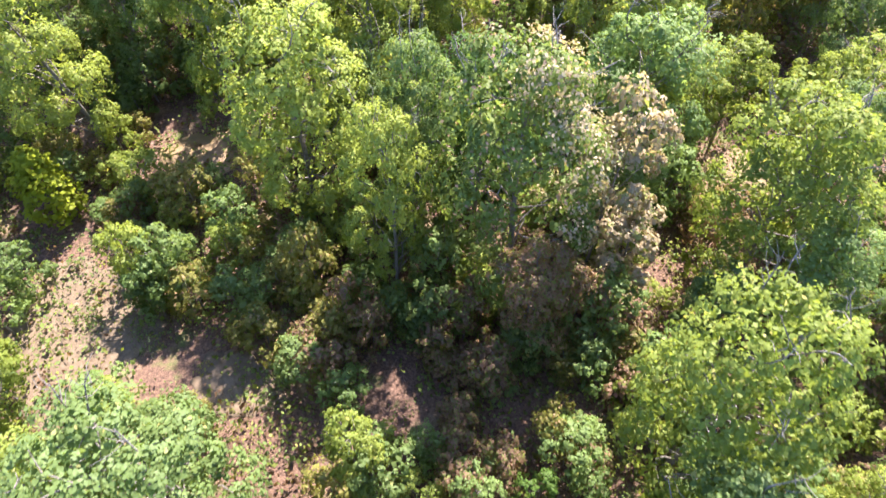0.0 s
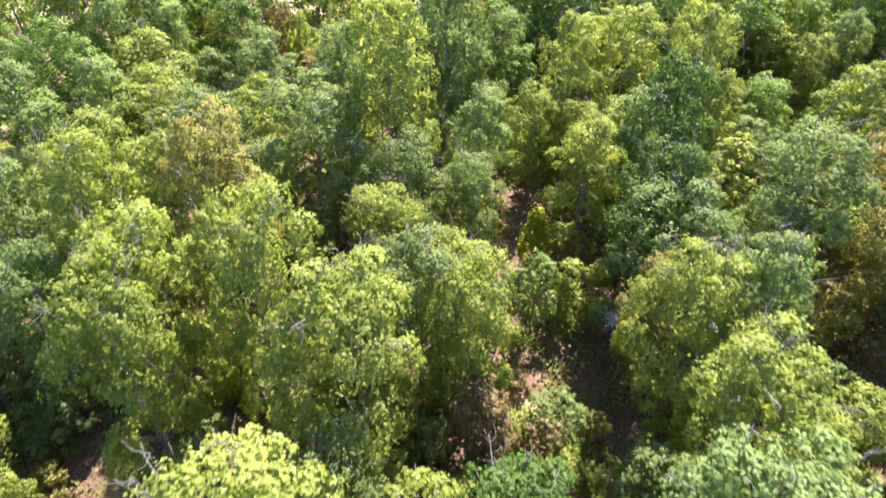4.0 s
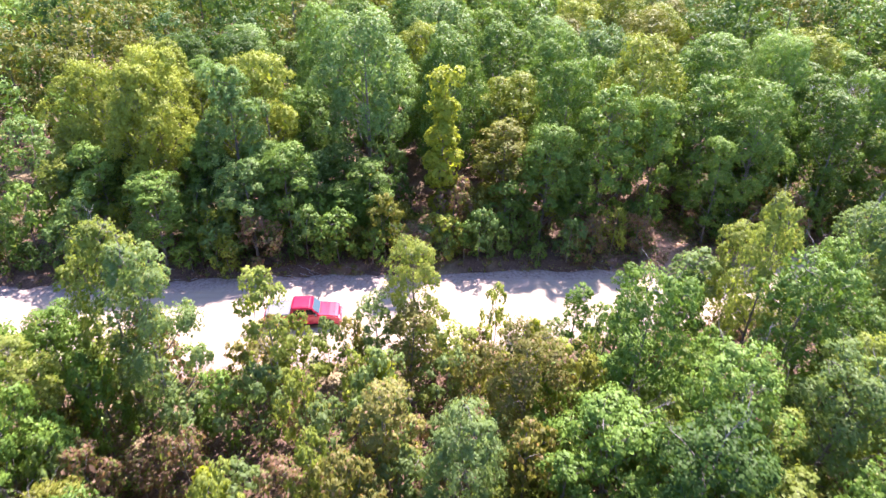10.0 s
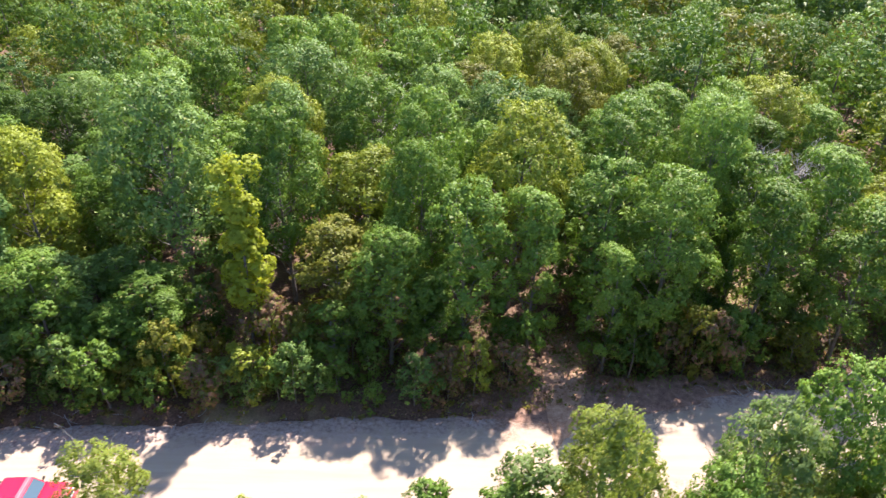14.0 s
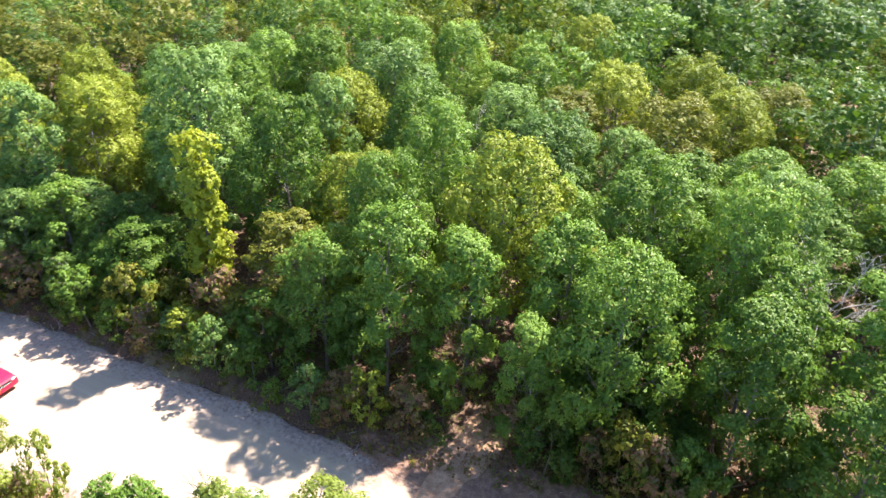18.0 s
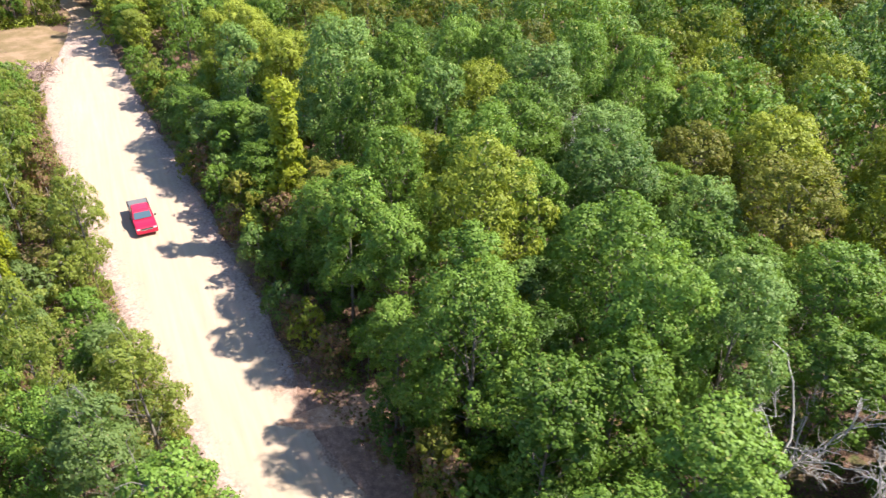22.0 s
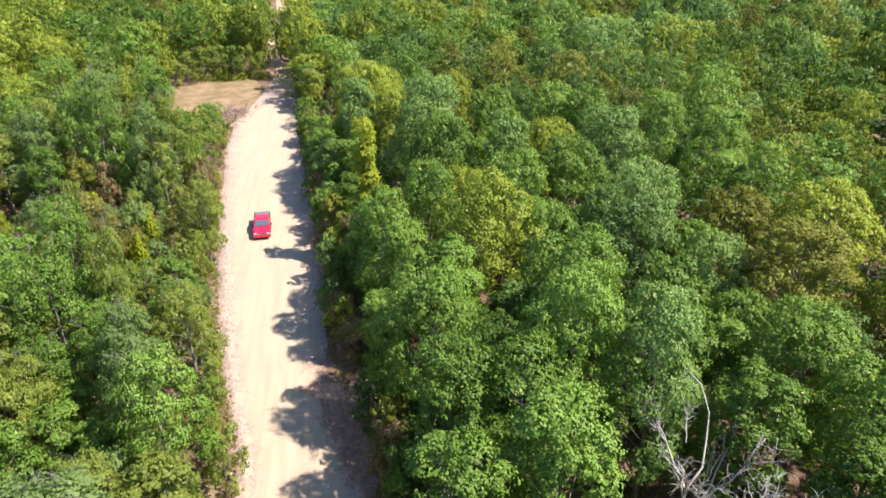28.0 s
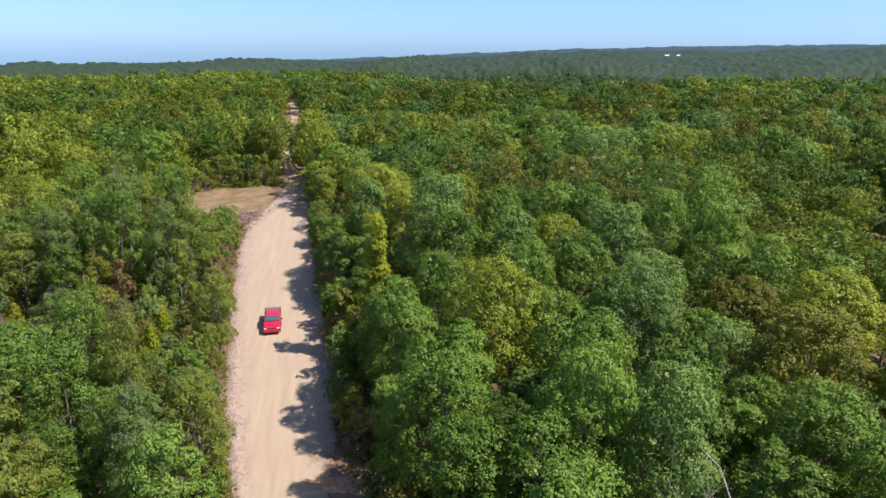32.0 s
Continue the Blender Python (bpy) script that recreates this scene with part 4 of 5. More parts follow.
# the shaggy fringe of both edges of the lane
for sx in np.arange(-58, 28, 0.85):
    mid, half = lane(np.float64(sx))
    for side in (1, -1):
        if fill.uniform() > (0.72 if side > 0 else 0.85) or (side > 0 and 16.5 < sx < 23.0):
            continue
        h = fill.uniform(2.2, 5.5) if side > 0 else fill.uniform(1.2, 3.3)
        if side < 0 and sx < 5:
            h *= 0.5 if sx < -14.5 else 1.45
        r = h * fill.uniform(0.30, 0.42)
        x, y = sx + fill.uniform(-0.4, 0.4), mid + side * (half + r * (0.42 if side > 0 else 0.7) + fill.uniform(0.0, 1.4))
        if all((x - a) ** 2 + (y - b) ** 2 > (0.34 * (c + r)) ** 2 for a, b, c in taken):
            tree("shrub", pick_tone((4, 1.5, 2, 2, 1.5, 1.2) if side > 0 else (4, 4, 2, 1.5, 0.3, 0.8)), x, y, h, r, EDGE)
            taken.append((x, y, r))

# taller shrubs and saplings just inside the dense wood
for sx in np.arange(-50, 34, 1.6):
    mid, half = lane(np.float64(sx))
    h = fill.uniform(4.0, 7.5)
    r = h * fill.uniform(0.24, 0.32)
    x, y = sx + fill.uniform(-0.6, 0.6), mid + half + fill.uniform(1.8, 5.0)
    if not (17.5 < sx < 22.5) and not (-5 < sx < -0.8) and all((x - a) ** 2 + (y - b) ** 2 > (0.36 * (c + r)) ** 2 for a, b, c in taken):
        tree("shrub", pick_tone((4, 1.6, 2, 1.5, 1.5, 0.5)), x, y, h, r, EDGE)
        taken.append((x, y, r))

# the understorey round the foot of the lime-green tree
for tone, x, y, h, r in [('G', -7.2, 102.3, 5.2, 1.6), ('B', -5.8, 101.3, 3.2, 1.1), ('G', -9, 103.6, 6.4, 1.7), ('O', -0.2, 101.2, 2.8, 1.0), ('G', 1.6, 102.6, 5.0, 1.5), ('D', -5.9, 105.4, 7.0, 1.8), ('G', -4.6, 100.9, 2.0, 0.9)]:
    tree("shrub", tone, x, y, h, r, EDGE)
    taken.append((x, y, r))

# young bushy trees closing off the far end of the clearing
for x, y, h, r in [(-91, 65.5, 6.5, 2.2), (-94, 68, 7, 2.4), (-97, 71, 7.6, 2.6), (-98.5, 74.2, 8, 2.6), (-99, 77.6, 8.2, 2.5), (-98.6, 80.8, 7.4, 2.3), (-97.5, 83.6, 6.2, 1.8), (-103.5, 84, 8.5, 2.2), (-105, 76, 11, 3), (-106, 69, 12, 3.2), (-104.5, 80, 10, 2.6)]:
    tree("shrub", pick_tone((4, 5, 0.5, 0.5, 0, 0)), x, y, h, r, "behind the clearing")
    taken.append((x, y, r))

# trees that shade the far end of the lane
for sx in np.arange(-108, -58, 2.1):
    mid, half = lane(np.float64(sx))
    h = fill.uniform(5.5, 11.0)
    r = h * fill.uniform(0.26, 0.32)
    x, y = sx + fill.uniform(-0.5, 0.5), mid + half + 0.9 * r + fill.uniform(0.2, 1.6)
    if all((x - a) ** 2 + (y - b) ** 2 > (0.5 * (c + r)) ** 2 for a, b, c in taken):
        tree("leafy" if h > 6.6 else "shrub", pick_tone((5, 3, 1.5, 0.5, 0.5, 0)), x, y, h, r, EDGE)
        taken.append((x, y, r))

# bare grey trees
for i, (x, y, h, r) in enumerate([(37.6, 120.4, 14.0, 4.3), (43.0, 122.4, 12.5, 3.4), (5.2, 130.8, 14.5, 2.6), (9.6, 37.8, 8.5, 1.2), (16.5, 43.5, 8.0, 1.4), (44.8, 118.6, 9.5, 2.0)]):
    d = new("dead_tree", mesh_np("dead_tree", *dead_shape(301 + i, h, r), (DEAD,)))
    d.matrix_basis = pose(x, y, float(land(x, y)), 0, 0, 40 * i)
    tagged(d, "bare grey leafless tree with crooked branches among green trees", "dead tree", group="dead trees")


# ---- woods farther off: too many to count ----
def crowns(count, seed, twigs, per, size, lobes=12, stem=True, R=3.0, H=13.0, core=0, caps=0):
    """Plain trees to be joined: corners and normals of leaf sprays, stem and leaf caps, and which of the faces are bark."""
    out = []
    for i in range(count):
        wood, crown = tree_shape(seed + i, R, H, 0.07, lobes, twigs, per, size, core=core, quad=False, limbs=0, crisp=0.6, round_off=1.0, fat=(22 / lobes) ** 0.4)
        v, nv = crown[0], crown[2]
        bark = np.zeros(len(v) // 3, bool)
        r = np.random.default_rng(seed + 40 + i)
        for k in range(caps):
            # a lumpy cap of close foliage
            a = k * 2.399 + r.uniform(-0.4, 0.4)
            far_out = 0 if k == 0 else R * 0.42 * r.uniform(0.8, 1.15)
            w, t, zt = R * r.uniform(0.52, 0.66), H * r.uniform(0.36, 0.46), H * (0.86 if k == 0 else r.uniform(0.70, 0.82))
            ang = np.linspace(0, 6.283, 8)[:-1]
            rows = [np.array([[0, 0, zt]])]
            for wide, drop in ((0.66, 0.10), (1.0, 0.42), (0.92, 1.0)):
                j = r.uniform(0.78, 1.18, 7)
                rows.append(np.stack([w * wide * j * np.cos(ang), w * wide * j * np.sin(ang), zt - t * drop * r.uniform(0.85, 1.15, 7)], -1))
            p = np.concatenate(rows) + np.array([far_out * math.cos(a), far_out * math.sin(a), 0])
            q = np.arange(7)
            q1 = (q + 1) % 7
            f = np.concatenate([np.stack([q * 0, 1 + q, 1 + q1], -1)] + [x for b in (1, 8) for x in (np.stack([b + q, b + 7 + q, b + 7 + q1], -1), np.stack([b + q, b + 7 + q1, b + q1], -1))])
            mid = np.array([far_out * math.cos(a) * 0.5, far_out * math.sin(a) * 0.5, zt - t * 0.9])
            nn = unit((p - mid) / np.array([w, w, t]) + r.normal(0, 0.16, p.shape))
            v, nv = np.concatenate([v, p[f].reshape(-1, 3)]), np.concatenate([nv, nn[f].reshape(-1, 3)])
            bark = np.concatenate([bark, np.zeros(len(f), bool)])
        if stem:
            tv, tf = tube([(0, 0, -0.4), (0.1, 0, H * 0.4), (0, 0.1, H * 0.8)], [0.17, 0.12, 0.04], 5)
            tf = np.concatenate([tf[:, [0, 1, 2]], tf[:, [0, 2, 3]]])
            tn = unit(tv * np.array([1, 1, 0]) + 1e-6)
            v, nv = np.concatenate([v, tv[tf].reshape(-1, 3)]), np.concatenate([nv, tn[tf].reshape(-1, 3)])
            bark = np.concatenate([bark, np.ones(len(tf), bool)])
        out.append((v / np.array([R, R, H]), bark, nv))
    return out


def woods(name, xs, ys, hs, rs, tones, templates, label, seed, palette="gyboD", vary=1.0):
    """Many trees joined into one."""
    r = np.random.default_rng(seed)
    zs = land(xs, ys)
    vs, mi, ns, casts_and_light = [], [], [], []
    which = r.integers(0, len(templates), len(xs))
    for w, (tv, bark, nv) in enumerate(templates):
        s = which == w
        m = int(s.sum())
        if not m:
            continue
        a = r.uniform(0, 6.283, m)
        ca, sa = np.cos(a)[:, None], np.sin(a)[:, None]
        x = (tv[None, :, 0] * ca - tv[None, :, 1] * sa) * rs[s][:, None] + xs[s][:, None]
        y = (tv[None, :, 0] * sa + tv[None, :, 1] * ca) * rs[s][:, None] + ys[s][:, None]
        z = tv[None, :, 2] * hs[s][:, None] + zs[s][:, None]
        vs.append(np.stack([x, y, z], -1).reshape(-1, 3))
        ns.append(np.stack([nv[None, :, 0] * ca - nv[None, :, 1] * sa, nv[None, :, 0] * sa + nv[None, :, 1] * ca, nv[None, :, 2] + 0 * ca], -1).reshape(-1, 3))
        # random cast, plus painted light before the lane and painted shade beyond it
        casts_and_light.append(np.repeat(r.uniform(-1.0, 0.15, m) * vary + 0.15 * (ys[s] < lane(xs[s])[0]) * (xs[s] > -75) - 0.30 * (ys[s] > 120) * (xs[s] > -60), len(tv)))
        mi.append(np.where(bark[None], 5, tones[s][:, None]).ravel())
    v = np.concatenate(vs)
    ob = new(name, mesh_np(name, v, np.arange(len(v)).reshape(-1, 3), [LEAF[k] for k in palette] + [BARK], np.concatenate(mi), normals=np.concatenate(ns)))
    ob.data.attributes.new("cast", 'FLOAT', 'POINT').data.foreach_set("value", np.concatenate(casts_and_light).astype(np.float32))
    return tagged(ob, label, "woods", kind="stuff")


def scatter(r, n, keep):
    """Random places over a wide square that satisfy keep, thinned to one per cell."""
    p = keep(r)
    cell = {}
    for x, y in p:
        cell.setdefault((int(x // n), int(y // n)), (x, y))
    q = np.array(list(cell.values()))
    return q[:, 0], q[:, 1]


def open_land(x, y, wide):
    mid, half = lane(x)
    return (np.abs(y - mid) > half + wide + 2.6 * (x < -195)) & ((((x + 79) / 24) ** 2 + ((y - 77.5) / 13) ** 2) > 1)


def ring(lo, hi, count, a0, a1):
    def keep(r):
        d = np.sqrt(r.uniform(lo ** 2, hi ** 2, count))
        a = radians(a0) + r.uniform(0, 1, count) * radians(a1 - a0)
        x, y = 64 + d * np.cos(a), 102 + d * np.sin(a)
        inside = (x > -75) & (x < 70) & (y > -12) & (y < 176)
        ok = open_land(x, y, 2.4) & ~inside
        return np.stack([x[ok], y[ok]], -1)
    return keep


def tone_pick(r, x, y):
    """Tones lie in loose groves."""
    mid, half = lane(x)
    g = waves(x, y, 60) + r.normal(0, 0.6, len(x)) - 0.75 * (y < mid) + 0.18 * (y > mid) * (x > -75)
    return np.select([g < -0.55, g < 0.35, g < 0.85, g < 1.0], [1, 0, 2, 4], 3) * 1


sr = np.random.default_rng(77)
# the rest of the wood near the lane
px, py, ph, pr = [], [], [], []
for _ in range(5200):
    x, y = sr.uniform(-75, 70), sr.uniform(-12, 176)
    mid, half = lane(np.float64(x))
    h = sr.uniform(8, 14) if y < mid else sr.uniform(9.5, 17.5)
    r = h * sr.uniform(0.25, 0.35)
    if (-30 < x < 34 and y < 88) or (-34 < x < 48 and 99 < y < 132):
        continue
    if free(x, y, r, 0.64):
        taken.append((x, y, r))
        px.append(x), py.append(y), ph.append(h), pr.append(r)
px, py, ph, pr = (np.array(v) for v in (px, py, ph, pr))
woods("woods_by_the_lane", px, py, ph, pr, tone_pick(sr, px, py), crowns(7, 500, 12, 10, 0.37, 24, core=6, R=3.9, H=14), "dense green broadleaf woods on both sides of the lane", 9)
x, y = scatter(sr, 7.6, ring(6, 200, 40000, 72, 232))
n = len(x)
woods("woods", x, y, sr.uniform(9, 17, n), sr.uniform(3.8, 5.6, n), tone_pick(sr, x, y), crowns(7, 520, 12, 10, 0.50, 22, core=6, R=4.4, H=14), "dense green broadleaf woods round the lane", 1)
x, y = scatter(sr, 9.2, ring(200, 380, 50000, 125, 226))
n = len(x)
woods("woods_beyond", x, y, sr.uniform(9, 17, n), sr.uniform(4.8, 6.6, n), tone_pick(sr, x, y), crowns(7, 530, 10, 6, 0.85, 16, False, 5.4, core=5), "green broadleaf woods beyond the clearing", 1)
x, y = scatter(sr, 6.5, ring(20, 200, 14000, -130, 73))
n = len(x)
woods("woods_behind", x, y, sr.uniform(10, 15, n), sr.uniform(3, 4.5, n), tone_pick(sr, x, y), crowns(4, 540, 6, 1, 1.6, 8, caps=1), "green broadleaf woods behind the bend of the lane", 2)
x, y = scatter(sr, 11.5, ring(380, 640, 90000, 125, 222))
n = len(x)
woods("far_woods", x, y, sr.uniform(10, 17, n), sr.uniform(6.0, 8.2, n), tone_pick(sr, x, y), crowns(6, 560, 8, 4, 1.45, 12, False, 6.6, core=4), "distant green woods rolling towards the horizon", 3)
x, y = scatter(sr, 12.0, ring(640, 900, 60000, 130, 218))
n = len(x)
# mostly H leaves, so the plain's haze sits in the colour
woods("plain_woods", x, y, sr.uniform(9, 15, n), sr.uniform(7.0, 10.0, n), tone_pick(sr, x, y), crowns(6, 570, 6, 2, 2.5, 8, False, 7.5, core=2), "woods on the plain below, haze put into their leaf colour", 5, "HHHDH", 0.5)


def canopy(name, near, far, a0, a1, mat, label, lump):
    """The tops of woods a mile off and more, closed into one rolling canopy."""
    d = near * (far / near) ** np.linspace(0, 1, int(math.log(far / near) / 0.011))
    a = np.radians(np.arange(a0, a1, 0.22))
    D, A = np.meshgrid(d, a, indexing="ij")
    X, Y = 64 + D * np.cos(A), 102 + D * np.sin(A)
    Z = land(X, Y) + 9 + 2.2 * waves(X, Y, 70) + 3.0 * waves(X, Y, 190) + sr.uniform(0, lump, X.shape) - 12 * (D == d[0])
    ob = new(name, mesh_np(name, np.stack([X, Y, Z], -1).reshape(-1, 3), grid_faces(len(d), len(a)), (mat,)))
    return tagged(ob, label, "woods", kind="stuff")


canopy("horizon_woods", 880, 2700, 128, 222, LEAF['H'], "rolling dark green woods on the plain, tinted with painted haze", 9.0)
# ridges carry distance haze in their base colour
canopy("ridge_woods", 2680, 5600, 128, 222, LEAF['F'], "wooded ridges along the horizon, blue from haze put into their colour", 4.0)


# ---- the pickup truck ----
def part(name, bm, mat, parent, label=""):
    me = bpy.data.meshes.new(name)
    bm.to_mesh(me)
    bm.free()
    me.materials.append(mat)
    for p in me.polygons:
        p.use_smooth = False
    ob = new(name, me)
    ob.parent = parent
    if label:
        tagged(ob, label)
    return ob


def slab(corners, thick, bevel=0.0):
    """A plate with those corners (in order), thickened along its normal."""
    bm = bmesh.new()
    f = bm.faces.new([bm.verts.new(c) for c in corners])
    bm.normal_update()
    n = f.normal.copy()
    ext = bmesh.ops.extrude_face_region(bm, geom=[f])
    bmesh.ops.translate(bm, verts=[v for v in ext["geom"] if isinstance(v, bmesh.types.BMVert)], vec=n * thick)
    bmesh.ops.recalc_face_normals(bm, faces=bm.faces)
    if bevel:
        bmesh.ops.bevel(bm, geom=bm.edges[:], offset=bevel, segments=2, affect='EDGES', clamp_overlap=True)
    return bm


def box(x0, x1, y0, y1, z0, z1, bevel=0.02, seg=2):
    bm = bmesh.new()
    bmesh.ops.create_cube(bm, size=1)
    bmesh.ops.scale(bm, vec=(x1 - x0, y1 - y0, z1 - z0), verts=bm.verts)
    bmesh.ops.translate(bm, vec=((x0 + x1) / 2, (y0 + y1) / 2, (z0 + z1) / 2), verts=bm.verts)
    if bevel:
        bmesh.ops.bevel(bm, geom=bm.edges[:], offset=bevel, segments=seg, affect='EDGES', clamp_overlap=True)
    return bm


def lathe(profile, n=28):
    """A ring about the y axis from (radius, y) pairs."""
    bm = bmesh.new()
    rings = [[bm.verts.new((r * math.cos(a), y, r * math.sin(a))) for a in [2 * math.pi * i / n for i in range(n)]] for r, y in profile]
    for a, b in zip(rings, rings[1:]):
        for i in range(n):
            bm.faces.new((a[i], a[(i + 1) % n], b[(i + 1) % n], b[i]))
    bm.faces.new(rings[0])
    bm.faces.new(rings[-1][::-1])
    bmesh.ops.recalc_face_normals(bm, faces=bm.faces)
    return bm


RED = plain("red_car_paint", (0.47, 0.006, 0.040), 0.32, 0.0, 0.7, 0.5, 0.06)
GLASS = plain("tinted_car_glass", (0.008, 0.009, 0.011), 0.12, 0.0, 0.0, 0.35)
SCREEN = plain("windscreen_glass", (0.06, 0.10, 0.13), 0.06, 0.0, 0.0, 0.9)
CHROME = plain("chrome", (0.78, 0.78, 0.80), 0.25, 0.7)
ALLOY = plain("alloy_wheel", (0.62, 0.62, 0.63), 0.35, 0.35, 0, 0.5, 0.08)
RUBBER = plain("tyre_rubber", (0.022, 0.021, 0.02), 0.85, 0, 0, 0.5, 0.3)
VINYL = plain("grey_vinyl_cover", (0.13, 0.13, 0.14), 0.7, 0, 0, 0.4, 0.10)
TRIM = plain("black_plastic_trim", (0.018, 0.018, 0.019), 0.6, 0, 0, 0.4, 0.2)
LAMP = plain("clear_lamp_lens", (0.75, 0.76, 0.78), 0.1, 0.2)
TAIL = plain("red_lamp_lens", (0.30, 0.008, 0.01), 0.15)

truck = new("pickup_truck")
truck.matrix_basis = pose(-12.65, 91.75, float(land(-12.65, 91.75)) + 0.30, 0, 0, 4.2)
tagged(truck, "red crew-cab pickup truck with grey bed cover on sandy lane", "pickup truck")

FRONT_AXLE, REAR_AXLE, WHEEL_R = 1.86, -1.78, 0.40


def arch(cx, r, n=8):
    return [(cx + r * math.cos(math.pi * k / n), 0.40 + r * math.sin(math.pi * k / n)) for k in range(n + 1)]


# lower body: side profile with wheel arches, drawn across the width
outline = [(-2.86, 0.50), (-2.88, 0.75), (-2.88, 1.22), (-2.84, 1.28), (-0.92, 1.28), (-0.86, 1.16), (1.24, 1.19), (1.42, 1.185), (2.05, 1.15), (2.48, 1.09), (2.72, 1.01), (2.85, 0.88), (2.89, 0.62), (2.84, 0.42)]
outline += arch(FRONT_AXLE, 0.49) + [(FRONT_AXLE - 0.52, 0.36), (REAR_AXLE + 0.52, 0.36)] + arch(REAR_AXLE, 0.49) + [(-2.40, 0.46)]
bm = bmesh.new()
half_w = 0.97
face = bm.faces.new([bm.verts.new((x, -half_w, z)) for x, z in outline])
ext = bmesh.ops.extrude_face_region(bm, geom=[face])
bmesh.ops.translate(bm, verts=[v for v in ext["geom"] if isinstance(v, bmesh.types.BMVert)], vec=(0, 2 * half_w, 0))
bmesh.ops.recalc_face_normals(bm, faces=bm.faces)
rim_edges = [e for e in bm.edges if abs(e.verts[0].co.y - e.verts[1].co.y) < 1e-4 and min(v.co.z for v in e.verts) > 0.9]
bmesh.ops.bevel(bm, geom=rim_edges, offset=0.11, segments=4, affect='EDGES', clamp_overlap=True)
body = part("body", bm, RED, truck, "glossy red painted body")

# cab: tapered to the roof
bm = bmesh.new()
levels = [((-0.90, 1.36), 0.94, 1.12), ((-0.80, 0.72), 0.82, 1.78), ((-0.70, 0.58), 0.73, 1.875)]
rings = []
for (xa, xb), w, z in levels:
    rings.append([bm.verts.new(c) for c in ((xa, -w, z), (xb, -w, z), (xb, 0, z + 0.012 * (z > 1.5)), (xb, w, z), (xa, w, z), (xa, 0, z + 0.012 * (z > 1.5)))])
for a, b in zip(rings, rings[1:]):
    for i in range(6):
        bm.faces.new((a[i], a[(i + 1) % 6], b[(i + 1) % 6], b[i]))
bm.faces.new(rings[-1])
bm.faces.new(rings[0][::-1])
bmesh.ops.recalc_face_normals(bm, faces=bm.faces)
bmesh.ops.bevel(bm, geom=[e for e in bm.edges if max(v.co.z for v in e.verts) > 1.5], offset=0.05, segments=3, affect='EDGES', clamp_overlap=True)
cab = part("cab", bm, RED, truck)


def on_cab(x, z, s):
    """A place on the side of the cab (s: -1 or 1), 6 mm proud."""
    k = (z - 1.12) / 0.68
    return (x, s * (0.94 - 0.12 * k + 0.006), z)


for s in (-1, 1):
    order = 1 if s < 0 else -1
    for name, pts in (("front_window", [(0.32, 1.25), (1.16, 1.25), (0.78, 1.66), (0.32, 1.68)]), ("rear_window", [(-0.70, 1.25), (0.22, 1.25), (0.22, 1.68), (-0.62, 1.66)])):
        part(name, slab([on_cab(x, z, s) for x, z in pts][::order], 0.012), GLASS, cab, "dark tinted side window")
    for k, (x0, x1) in enumerate(((0.30, 1.32), (-0.84, 0.24))):
        y = s * half_w
        door = part("door", slab([(x0, y, 0.46), (x1, y, 0.46), (x1, y, 1.14), (x0, y, 1.14)][::order], 0.012, 0.005), RED, truck)
        part("door_handle", box(x0 + 0.06, x0 + 0.24, min(y, y + s * 0.045), max(y, y + s * 0.045), 1.00, 1.04, 0.01), RED, door)
    mirror = part("mirror", box(1.02, 1.14, s * 1.12 - 0.11, s * 1.12 + 0.11, 1.22, 1.39, 0.04), TRIM, truck, "black door mirror")
    part("mirror_arm", box(1.05, 1.11, s * 1.0 - 0.1, s * 1.0 + 0.1, 1.21, 1.26, 0.01), TRIM, mirror)
    part("headlight", box(2.66, 2.86, s * 0.74 - 0.17, s * 0.74 + 0.17, 0.76, 0.94, 0.03), LAMP, truck, "clear headlight")
    part("tail_light", box(-2.90, -2.82, s * 0.87 - 0.09, s * 0.87 + 0.09, 0.82, 1.20, 0.02), TAIL, truck, "red tail light")
    part("running_board", box(-1.2, 1.28, s * 0.95 - 0.08, s * 0.95 + 0.08, 0.32, 0.38, 0.015), TRIM, truck)
    part("bed_rail", box(-2.82, -0.94, s * 0.92 - 0.05, s * 0.92 + 0.05, 1.275, 1.305, 0.01), TRIM, truck)
    for x in (FRONT_AXLE, REAR_AXLE):
        wheel = new("wheel")
        wheel.parent = truck
        wheel.matrix_basis = Matrix.Translation((x, s * 0.85, 0.40))
        part("tyre", lathe([(0.27, -0.13), (0.37, -0.135), (0.40, -0.10), (0.405, 0), (0.40, 0.10), (0.37, 0.135), (0.27, 0.13)]), RUBBER, wheel)
        rim = part("rim", lathe([(0.26, -0.11), (0.27, 0.0), (0.26, 0.11)]), ALLOY, wheel, "silver alloy rim")
        for k in range(6):
            sp = box(-0.045, 0.045, min(0, s * 0.14), max(0, s * 0.14), 0.05, 0.26, 0.012)
            bmesh.ops.rotate(sp, verts=sp.verts, cent=(0, 0, 0), matrix=Matrix.Rotation(k * math.pi / 3, 3, 'Y'))
            part("spoke", sp, CHROME, rim)
        part("wheel_well", lathe([(0.47, -s * 0.16), (0.47, -s * 0.02)]), TRIM, truck)

